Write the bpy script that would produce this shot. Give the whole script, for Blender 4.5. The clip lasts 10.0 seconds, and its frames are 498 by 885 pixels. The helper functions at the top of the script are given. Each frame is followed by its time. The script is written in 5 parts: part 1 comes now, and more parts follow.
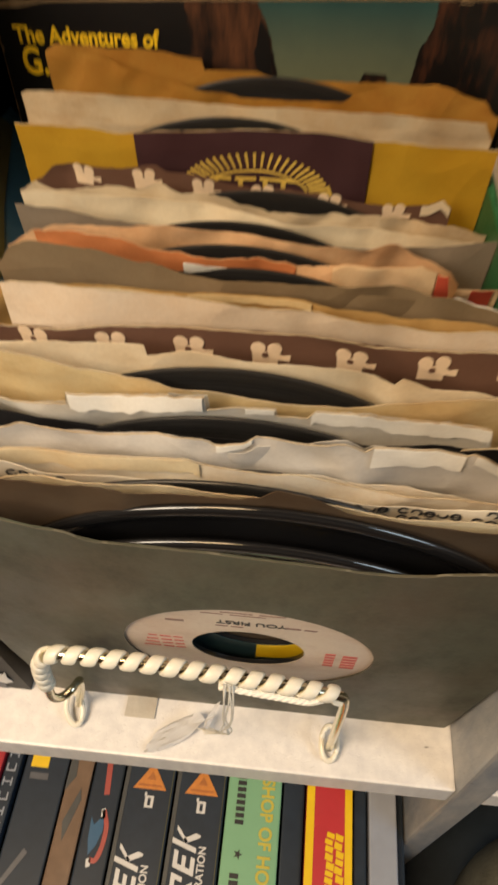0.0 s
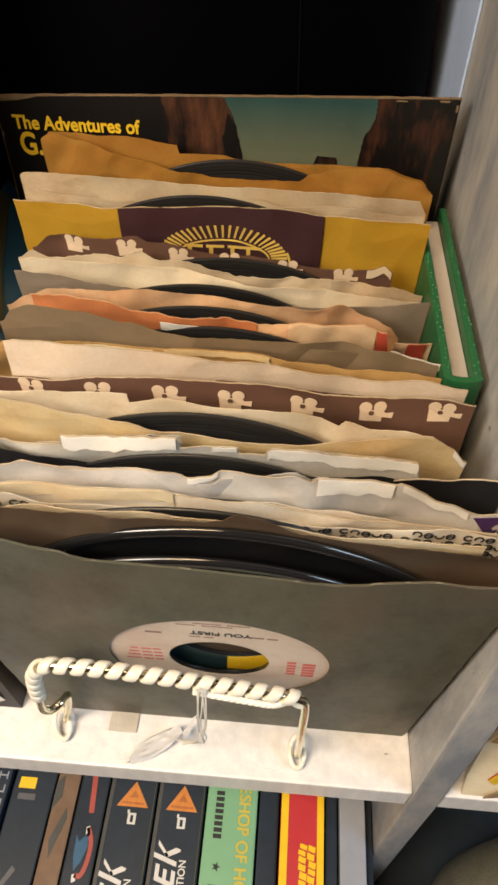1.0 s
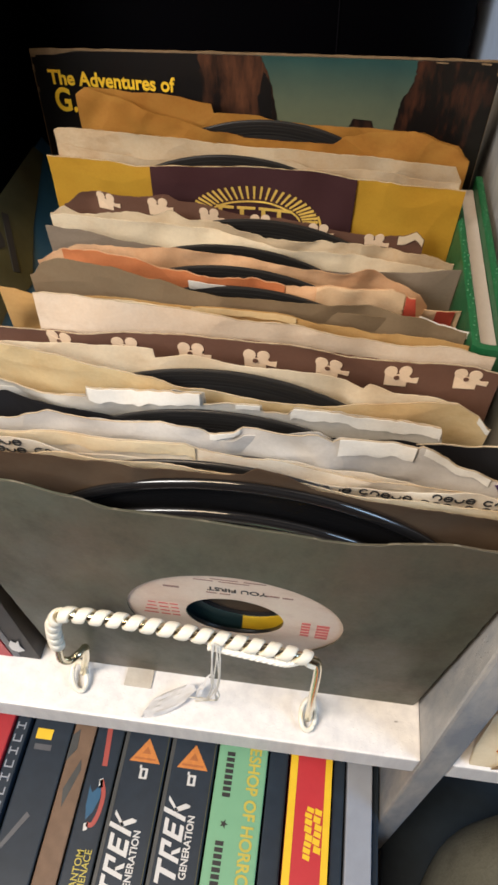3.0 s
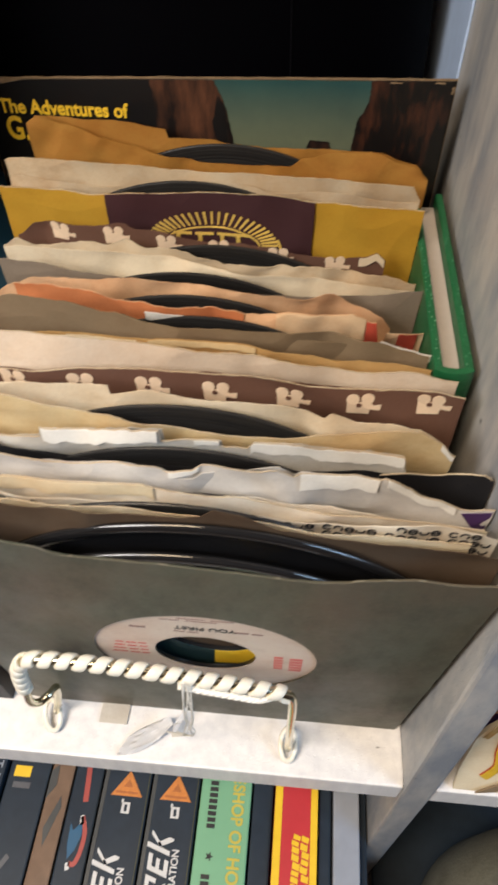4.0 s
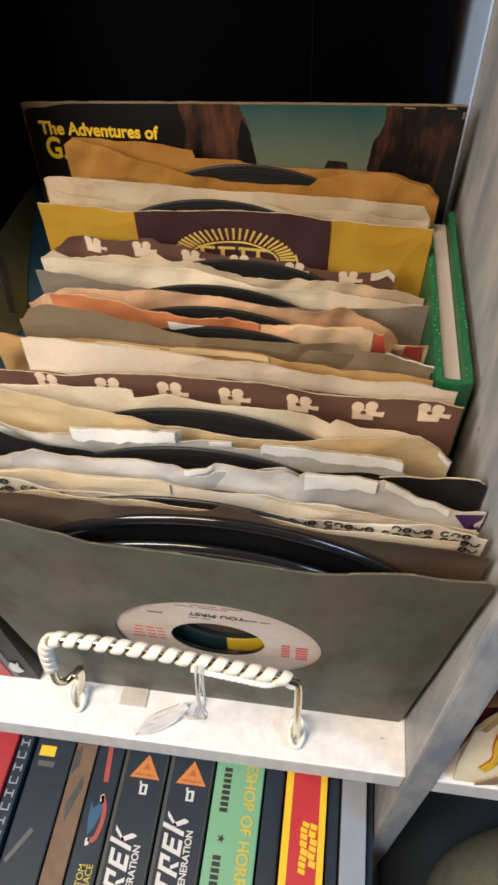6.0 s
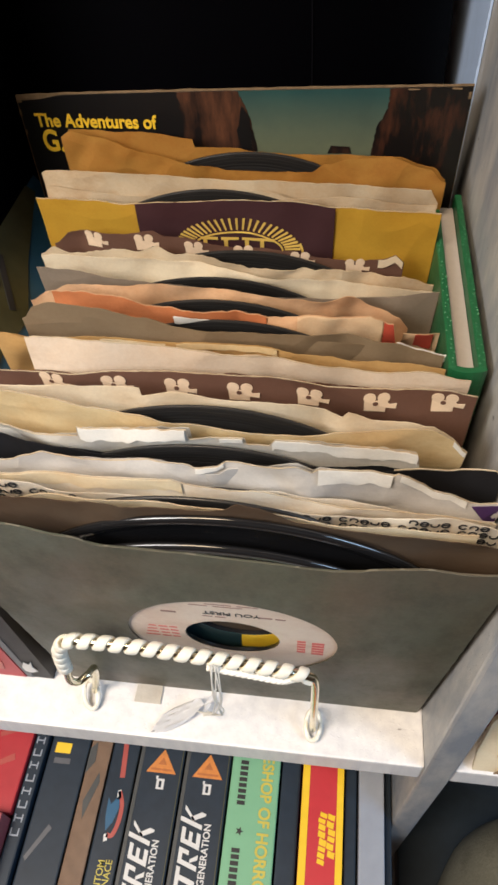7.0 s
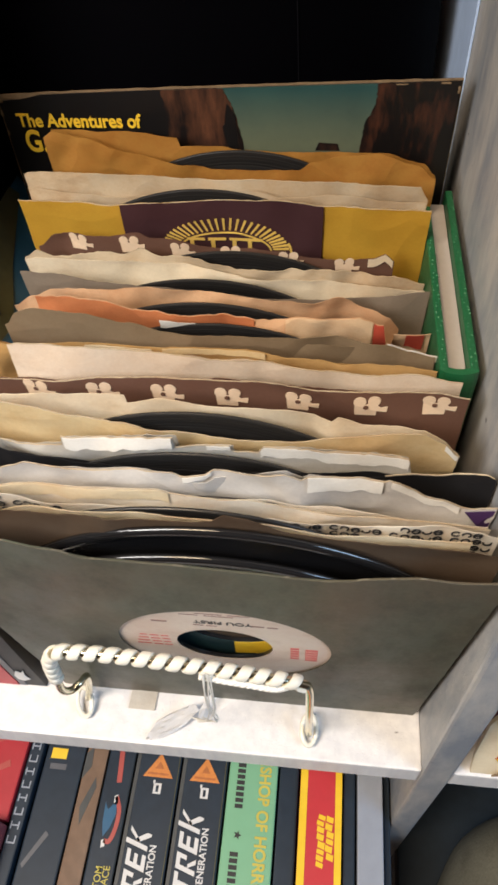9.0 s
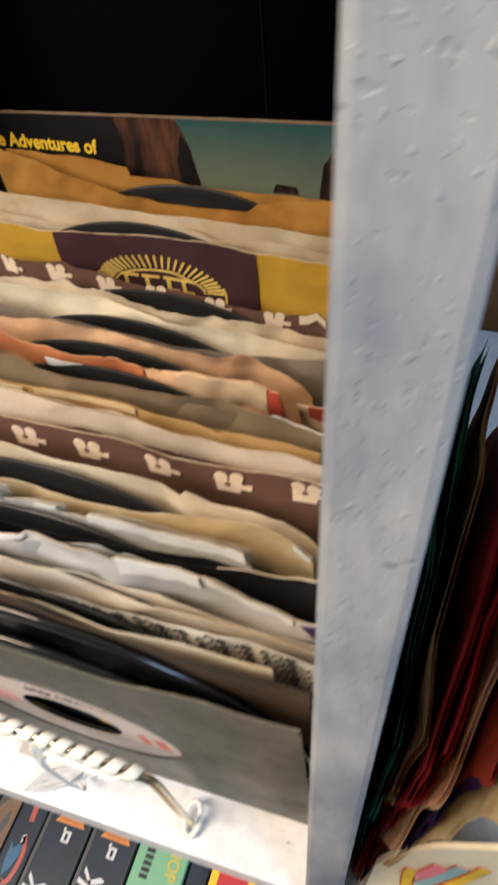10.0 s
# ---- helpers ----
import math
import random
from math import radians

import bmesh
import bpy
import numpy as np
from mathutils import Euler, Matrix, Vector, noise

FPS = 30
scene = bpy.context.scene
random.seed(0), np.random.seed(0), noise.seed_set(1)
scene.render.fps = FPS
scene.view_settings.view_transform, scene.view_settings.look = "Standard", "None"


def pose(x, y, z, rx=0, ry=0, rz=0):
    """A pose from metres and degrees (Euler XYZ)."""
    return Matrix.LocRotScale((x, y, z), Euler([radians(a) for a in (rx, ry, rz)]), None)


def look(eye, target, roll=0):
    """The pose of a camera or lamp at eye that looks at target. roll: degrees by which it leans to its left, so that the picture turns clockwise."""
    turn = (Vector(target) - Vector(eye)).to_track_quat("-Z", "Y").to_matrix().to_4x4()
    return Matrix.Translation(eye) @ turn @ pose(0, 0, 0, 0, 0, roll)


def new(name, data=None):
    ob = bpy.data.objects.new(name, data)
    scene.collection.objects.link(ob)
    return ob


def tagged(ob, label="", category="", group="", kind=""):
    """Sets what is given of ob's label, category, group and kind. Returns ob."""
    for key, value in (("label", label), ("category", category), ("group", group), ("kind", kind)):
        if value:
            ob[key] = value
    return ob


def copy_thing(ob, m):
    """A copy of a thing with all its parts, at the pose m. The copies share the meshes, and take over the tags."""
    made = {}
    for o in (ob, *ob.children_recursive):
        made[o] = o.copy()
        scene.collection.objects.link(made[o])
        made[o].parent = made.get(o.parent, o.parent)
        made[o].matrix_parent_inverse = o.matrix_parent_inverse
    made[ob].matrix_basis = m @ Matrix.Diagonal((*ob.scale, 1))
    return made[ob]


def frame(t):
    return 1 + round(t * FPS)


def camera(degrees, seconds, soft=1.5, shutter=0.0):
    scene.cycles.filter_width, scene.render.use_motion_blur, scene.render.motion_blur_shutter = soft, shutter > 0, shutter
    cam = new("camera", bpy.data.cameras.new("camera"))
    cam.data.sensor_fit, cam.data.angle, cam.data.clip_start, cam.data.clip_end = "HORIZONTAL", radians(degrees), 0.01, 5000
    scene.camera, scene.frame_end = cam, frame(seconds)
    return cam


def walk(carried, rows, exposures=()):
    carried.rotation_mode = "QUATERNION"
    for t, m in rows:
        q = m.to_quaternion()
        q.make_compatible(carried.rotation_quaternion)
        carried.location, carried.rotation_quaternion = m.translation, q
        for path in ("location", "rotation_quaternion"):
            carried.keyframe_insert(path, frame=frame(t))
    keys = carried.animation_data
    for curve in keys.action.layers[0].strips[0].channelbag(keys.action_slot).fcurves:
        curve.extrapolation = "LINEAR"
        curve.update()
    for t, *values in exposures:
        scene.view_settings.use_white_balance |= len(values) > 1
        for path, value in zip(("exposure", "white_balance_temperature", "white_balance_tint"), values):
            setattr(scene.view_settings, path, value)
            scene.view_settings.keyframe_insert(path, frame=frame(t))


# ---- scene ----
cam = camera(40.24, 10.0, 2.8, 0.5)
PATH = [
    (0, 0.0096, -0.0746, 0.3251, 38.66, 0.07, 5.82),
    (0.5, 0.0141, -0.0976, 0.3499, 42.92, -0.31, 4.20),
    (1, 0.0174, -0.0960, 0.3514, 41.64, -0.66, 4.56),
    (1.5, 0.0198, -0.0865, 0.3474, 42.84, -0.23, 4.50),
    (2, 0.0221, -0.0913, 0.3540, 43.51, -0.34, 5.78),
    (2.2, 0.0167, -0.1069, 0.3554, 42.50, -0.62, 7.43),
    (3.3, 0.0184, -0.0983, 0.3439, 39.70, -0.67, 7.47),
    (3.5, 0.0184, -0.0961, 0.3424, 40.01, -0.43, 6.86),
    (4, 0.0249, -0.0907, 0.3493, 40.51, -0.27, 5.09),
    (4.5, 0.0403, -0.0839, 0.3553, 40.90, -0.27, 4.19),
    (5, 0.0397, -0.0834, 0.3558, 40.34, -0.24, 4.55),
    (5.5, 0.0350, -0.0862, 0.3568, 40.70, -0.77, 5.34),
    (6, 0.0325, -0.1023, 0.3638, 40.68, 0.82, 7.64),
    (6.2, 0.0288, -0.1013, 0.3618, 40.20, 0.73, 7.89),
    (7.3, 0.0300, -0.0973, 0.3633, 39.60, 2.33, 6.34),
    (7.5, 0.0317, -0.0991, 0.3641, 39.96, 2.13, 6.27),
    (8, 0.0236, -0.1020, 0.3629, 39.92, 1.73, 6.28),
    (8.5, 0.0266, -0.0984, 0.3633, 40.01, 1.79, 5.64),
    (9, 0.0318, -0.0911, 0.3614, 39.09, 2.42, 5.89),
    (9.5, 0.0752, -0.0729, 0.3500, 39.38, 2.89, 12.70),
    (10, 0.1032, -0.0482, 0.3469, 41.78, 3.35, 17.32),
]
walk(cam, [(t, pose(x, y, z, rx, ry, rz)) for t, x, y, z, rx, ry, rz in PATH],
     exposures=[(0.0, -0.33, 8700, 12), (0.5, -0.05, 8000, 11), (1.0, 0.03, 7700, 11), (1.5, 0.04, 7300, 11), (2.0, 0.06, 6800, 11), (3.3, 0.04, 6600, 10), (4.5, 0.03, 6550, 10), (6.0, 0.07, 6550, 10), (9.0, 0.08, 6500, 10), (9.5, 0.14, 6450, 10), (10.0, 0.17, 6450, 10)])

# ---------------------------------------------------------------- light
world = bpy.data.worlds.new("room_air")
scene.world = world
world.use_nodes = True
world.node_tree.nodes["Background"].inputs[0].default_value = (1.0, 0.86, 0.70, 1)
world.node_tree.nodes["Background"].inputs[1].default_value = 0.01


def area_lamp(name, eye, target, size, power, colour):
    data = bpy.data.lights.new(name, "AREA")
    data.shape, data.size, data.energy, data.color = "DISK", size, power, colour
    ob = new(name, data)
    ob.matrix_world = look(eye, target)
    return ob


area_lamp("ceiling_lamp", (-0.38, -0.50, 1.40), (0.0, 0.06, 0.15), 0.55, 16.8, (1.0, 0.77, 0.53))
# Unseen close source, added front left so brightness falls off to the right.
area_lamp("near_front_light", (-0.29, -0.22, 0.48), (-0.06, 0.02, 0.10), 0.24, 2.7, (1.0, 0.96, 0.92))
# Unseen cool fill, added to tint the panel front and reach the next bay.
area_lamp("cool_side_fill", (1.02, -0.52, 0.80), (0.12, 0.0, 0.12), 0.60, 10.5, (0.48, 0.71, 1.0))


# ---------------------------------------------------------------- materials
def nodes_of(name):
    m = bpy.data.materials.new(name)
    m.use_nodes = True
    nt = m.node_tree
    return m, nt, nt.nodes["Principled BSDF"]


def noise_at(nt, scale, detail=4.0, rough=0.6, stretch=(1, 1, 1)):
    tc = nt.nodes.new("ShaderNodeTexCoord")
    mp = nt.nodes.new("ShaderNodeMapping")
    mp.inputs["Scale"].default_value = stretch
    tx = nt.nodes.new("ShaderNodeTexNoise")
    tx.inputs["Scale"].default_value = scale
    tx.inputs["Detail"].default_value = detail
    tx.inputs["Roughness"].default_value = rough
    nt.links.new(tc.outputs["Object"], mp.inputs["Vector"])
    nt.links.new(mp.outputs["Vector"], tx.inputs["Vector"])
    return tx


def ramp(nt, source, stops):
    r = nt.nodes.new("ShaderNodeValToRGB")
    e = r.color_ramp.elements
    while len(e) < len(stops):
        e.new(0.5)
    for k, (p, c) in enumerate(stops):
        e[k].position, e[k].color = p, (*c, 1)
    nt.links.new(source, r.inputs["Fac"])
    return r


def mix(nt, fac, a, b, blend="MIX"):
    m = nt.nodes.new("ShaderNodeMix")
    m.data_type, m.blend_type = "RGBA", blend
    for socket, v in ((m.inputs[0], fac), (m.inputs[6], a), (m.inputs[7], b)):
        if isinstance(v, (int, float)):
            socket.default_value = v
        elif isinstance(v, tuple):
            socket.default_value = (*v, 1)
        else:
            nt.links.new(v, socket)
    return m.outputs[2]


def bump(nt, bsdf, height, strength, distance):
    b = nt.nodes.new("ShaderNodeBump")
    b.inputs["Strength"].default_value = strength
    b.inputs["Distance"].default_value = distance
    nt.links.new(height, b.inputs["Height"])
    nt.links.new(b.outputs["Normal"], bsdf.inputs["Normal"])


def paper(name, colour, stain=0.35, stain_colour=(0.42, 0.27, 0.13), rough=0.8, crease=0.5, sheer=0.12):
    """Old paper: mottled stains, fibre grain and soft creases."""
    m, nt, bsdf = nodes_of(name)
    blot = noise_at(nt, 17.0, 6.0, 0.72)
    fibre = noise_at(nt, 900.0, 3.0, 0.7)
    fold = noise_at(nt, 34.0, 1.5, 0.4, (1.0, 1.0, 0.6))
    fac = ramp(nt, blot.outputs["Fac"], [(0.42, (0, 0, 0)), (0.66, (stain, stain, stain))])
    base = mix(nt, fac.outputs["Color"], colour, tuple(colour[k] * (0.20 + 0.62 * stain_colour[k] / max(stain_colour)) for k in range(3)))
    foxing = noise_at(nt, 75.0, 5.0, 0.7, (0.7, 1.0, 1.3))
    fox = ramp(nt, foxing.outputs["Fac"], [(0.50, (0, 0, 0)), (0.74, (0.75 * stain,) * 3)])
    base = mix(nt, fox.outputs["Color"], base, tuple(colour[k] * (0.16 + 0.42 * stain_colour[k] / max(stain_colour)) for k in range(3)))
    speck = ramp(nt, fibre.outputs["Fac"], [(0.3, (0.95, 0.95, 0.95)), (0.7, (1.03, 1.03, 1.03))])
    col = mix(nt, 1.0, base, speck.outputs["Color"], "MULTIPLY")
    nt.links.new(col, bsdf.inputs["Base Color"])
    bsdf.inputs["Roughness"].default_value = rough
    bsdf.inputs["Specular IOR Level"].default_value = 0.25
    warp = noise_at(nt, 18.0, 2.0, 0.5)
    cell = nt.nodes.new("ShaderNodeTexVoronoi")
    cell.inputs["Scale"].default_value = 46.0
    tcv = nt.nodes.new("ShaderNodeTexCoord")
    shift = nt.nodes.new("ShaderNodeVectorMath")
    shift.operation = "MULTIPLY_ADD"
    shift.inputs[1].default_value = (0.05, 0.05, 0.05)
    nt.links.new(warp.outputs["Color"], shift.inputs[0])
    nt.links.new(tcv.outputs["Object"], shift.inputs[2])
    nt.links.new(shift.outputs[0], cell.inputs["Vector"])
    both = mix(nt, 0.45, fold.outputs["Color"], cell.outputs["Distance"])
    add = nt.nodes.new("ShaderNodeMath")
    add.operation = "MULTIPLY_ADD"
    add.inputs[1].default_value = 0.008
    nt.links.new(fibre.outputs["Fac"], add.inputs[0])
    nt.links.new(both, add.inputs[2])
    bump(nt, bsdf, add.outputs[0], crease * 1.0, 0.005)
    if sheer > 0:
        out = nt.nodes["Material Output"]
        tr = nt.nodes.new("ShaderNodeBsdfTranslucent")
        nt.links.new(col, tr.inputs["Color"])
        ms = nt.nodes.new("ShaderNodeMixShader")
        ms.inputs[0].default_value = sheer
        nt.links.new(bsdf.outputs[0], ms.inputs[1])
        nt.links.new(tr.outputs[0], ms.inputs[2])
        nt.links.new(ms.outputs[0], out.inputs["Surface"])
    return m


def stained_card(name, colour, brown, dark):
    """Stiff card with a dull sheen: broad brown stains, dark cloudy wear and fine fibres."""
    m, nt, bsdf = nodes_of(name)
    cloud = noise_at(nt, 14.0, 5.0, 0.62)
    rub = noise_at(nt, 42.0, 6.0, 0.7, (1.0, 1.0, 0.55))
    fibre = noise_at(nt, 700.0, 3.0, 0.7)
    f = ramp(nt, cloud.outputs["Fac"], [(0.40, (0, 0, 0)), (0.64, (0.85, 0.85, 0.85))])
    base = mix(nt, f.outputs["Color"], colour, brown)
    g = ramp(nt, rub.outputs["Fac"], [(0.50, (0, 0, 0)), (0.74, (0.8, 0.8, 0.8))])
    base = mix(nt, g.outputs["Color"], base, dark)
    speck = ramp(nt, fibre.outputs["Fac"], [(0.3, (0.90, 0.90, 0.90)), (0.7, (1.08, 1.08, 1.08))])
    nt.links.new(mix(nt, 1.0, base, speck.outputs["Color"], "MULTIPLY"), bsdf.inputs["Base Color"])
    gloss = ramp(nt, rub.outputs["Fac"], [(0.35, (0.42,) * 3), (0.7, (0.62,) * 3)])
    nt.links.new(gloss.outputs["Color"], bsdf.inputs["Roughness"])
    bsdf.inputs["Specular IOR Level"].default_value = 0.4
    bump(nt, bsdf, cloud.outputs["Fac"], 0.12, 0.006)
    return m


def sky_print(name, low, high, z0, z1):
    """Printed evening sky: pale near the horizon, deeper above, softly mottled."""
    m, nt, bsdf = nodes_of(name)
    tc = nt.nodes.new("ShaderNodeTexCoord")
    sep = nt.nodes.new("ShaderNodeSeparateXYZ")
    nt.links.new(tc.outputs["Object"], sep.inputs[0])
    span = nt.nodes.new("ShaderNodeMapRange")
    span.inputs["From Min"].default_value, span.inputs["From Max"].default_value = z0, z1
    nt.links.new(sep.outputs["Z"], span.inputs["Value"])
    base = mix(nt, span.outputs["Result"], low, high)
    cloud = ramp(nt, noise_at(nt, 45.0, 5.0).outputs["Fac"], [(0.3, (0.84, 0.86, 0.88)), (0.7, (1.12, 1.10, 1.06))])
    nt.links.new(mix(nt, 1.0, base, cloud.outputs["Color"], "MULTIPLY"), bsdf.inputs["Base Color"])
    bsdf.inputs["Roughness"].default_value = 0.35
    return m


def plain(name, colour, rough=0.5, metal=0.0, grain=0.12, scale=120.0, relief=0.1, spec=0.5, second=None):
    m, nt, bsdf = nodes_of(name)
    n1 = noise_at(nt, scale, 4.0)
    n2 = noise_at(nt, scale * 0.12, 4.0)
    dark = tuple(c * (1 - grain) for c in colour)
    base = mix(nt, n1.outputs["Fac"], dark, tuple(min(1.0, c * (1 + grain)) for c in colour))
    if second:
        f = ramp(nt, n2.outputs["Fac"], [(0.5, (0, 0, 0)), (0.68, (1, 1, 1))])
        base = mix(nt, f.outputs["Color"], base, second)
    nt.links.new(base, bsdf.inputs["Base Color"])
    r = ramp(nt, n2.outputs["Fac"], [(0.3, (rough * 0.8,) * 3), (0.7, (min(1, rough * 1.2),) * 3)])
    nt.links.new(r.outputs["Color"], bsdf.inputs["Roughness"])
    bsdf.inputs["Metallic"].default_value = metal
    bsdf.inputs["Specular IOR Level"].default_value = spec
    if relief > 0:
        bump(nt, bsdf, n1.outputs["Fac"], relief, 0.001)
    return m


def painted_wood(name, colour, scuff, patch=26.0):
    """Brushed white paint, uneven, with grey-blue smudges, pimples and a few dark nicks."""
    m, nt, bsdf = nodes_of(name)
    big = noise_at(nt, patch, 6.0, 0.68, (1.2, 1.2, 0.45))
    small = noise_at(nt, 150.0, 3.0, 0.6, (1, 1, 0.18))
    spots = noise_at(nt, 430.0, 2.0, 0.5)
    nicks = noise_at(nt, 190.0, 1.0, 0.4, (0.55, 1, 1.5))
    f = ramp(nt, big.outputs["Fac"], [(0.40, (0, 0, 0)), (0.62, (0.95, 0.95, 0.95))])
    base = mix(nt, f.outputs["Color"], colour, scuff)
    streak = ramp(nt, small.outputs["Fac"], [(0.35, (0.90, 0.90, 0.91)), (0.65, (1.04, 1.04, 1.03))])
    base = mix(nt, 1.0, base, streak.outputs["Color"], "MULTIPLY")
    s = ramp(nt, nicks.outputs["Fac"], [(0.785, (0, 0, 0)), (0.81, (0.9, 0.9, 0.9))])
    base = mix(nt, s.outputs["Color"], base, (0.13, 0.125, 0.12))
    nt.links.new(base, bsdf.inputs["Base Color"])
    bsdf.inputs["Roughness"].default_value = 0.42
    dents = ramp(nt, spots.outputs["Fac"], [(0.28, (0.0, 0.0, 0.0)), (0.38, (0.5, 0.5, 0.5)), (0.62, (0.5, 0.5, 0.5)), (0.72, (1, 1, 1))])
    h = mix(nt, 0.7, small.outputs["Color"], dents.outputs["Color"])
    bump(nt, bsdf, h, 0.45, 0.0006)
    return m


def vinyl(name, worn=(0.07, 0.20)):
    """Black pressed vinyl: fine concentric grooves about the local z axis."""
    m, nt, bsdf = nodes_of(name)
    tc = nt.nodes.new("ShaderNodeTexCoord")
    flat = nt.nodes.new("ShaderNodeVectorMath")
    flat.operation = "MULTIPLY"
    flat.inputs[1].default_value = (1, 1, 0)
    nt.links.new(tc.outputs["Object"], flat.inputs[0])
    radius = nt.nodes.new("ShaderNodeVectorMath")
    radius.operation = "LENGTH"
    nt.links.new(flat.outputs[0], radius.inputs[0])
    groove = nt.nodes.new("ShaderNodeTexNoise")
    groove.noise_dimensions = "1D"
    groove.inputs["Scale"].default_value = 1500.0
    groove.inputs["Detail"].default_value = 3.0
    nt.links.new(radius.outputs["Value"], groove.inputs["W"])
    # Paler streaks along the grooves put their grey highlights into the base colour.
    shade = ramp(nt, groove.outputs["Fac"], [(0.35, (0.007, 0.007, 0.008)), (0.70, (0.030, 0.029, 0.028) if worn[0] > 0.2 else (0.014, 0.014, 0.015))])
    nt.links.new(shade.outputs["Color"], bsdf.inputs["Base Color"])
    dust = noise_at(nt, 60.0, 4.0)
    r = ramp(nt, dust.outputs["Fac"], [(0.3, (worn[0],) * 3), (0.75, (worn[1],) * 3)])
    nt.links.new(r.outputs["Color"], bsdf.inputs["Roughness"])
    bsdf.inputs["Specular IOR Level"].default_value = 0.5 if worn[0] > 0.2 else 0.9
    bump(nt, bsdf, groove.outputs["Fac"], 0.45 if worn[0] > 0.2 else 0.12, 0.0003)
    return m


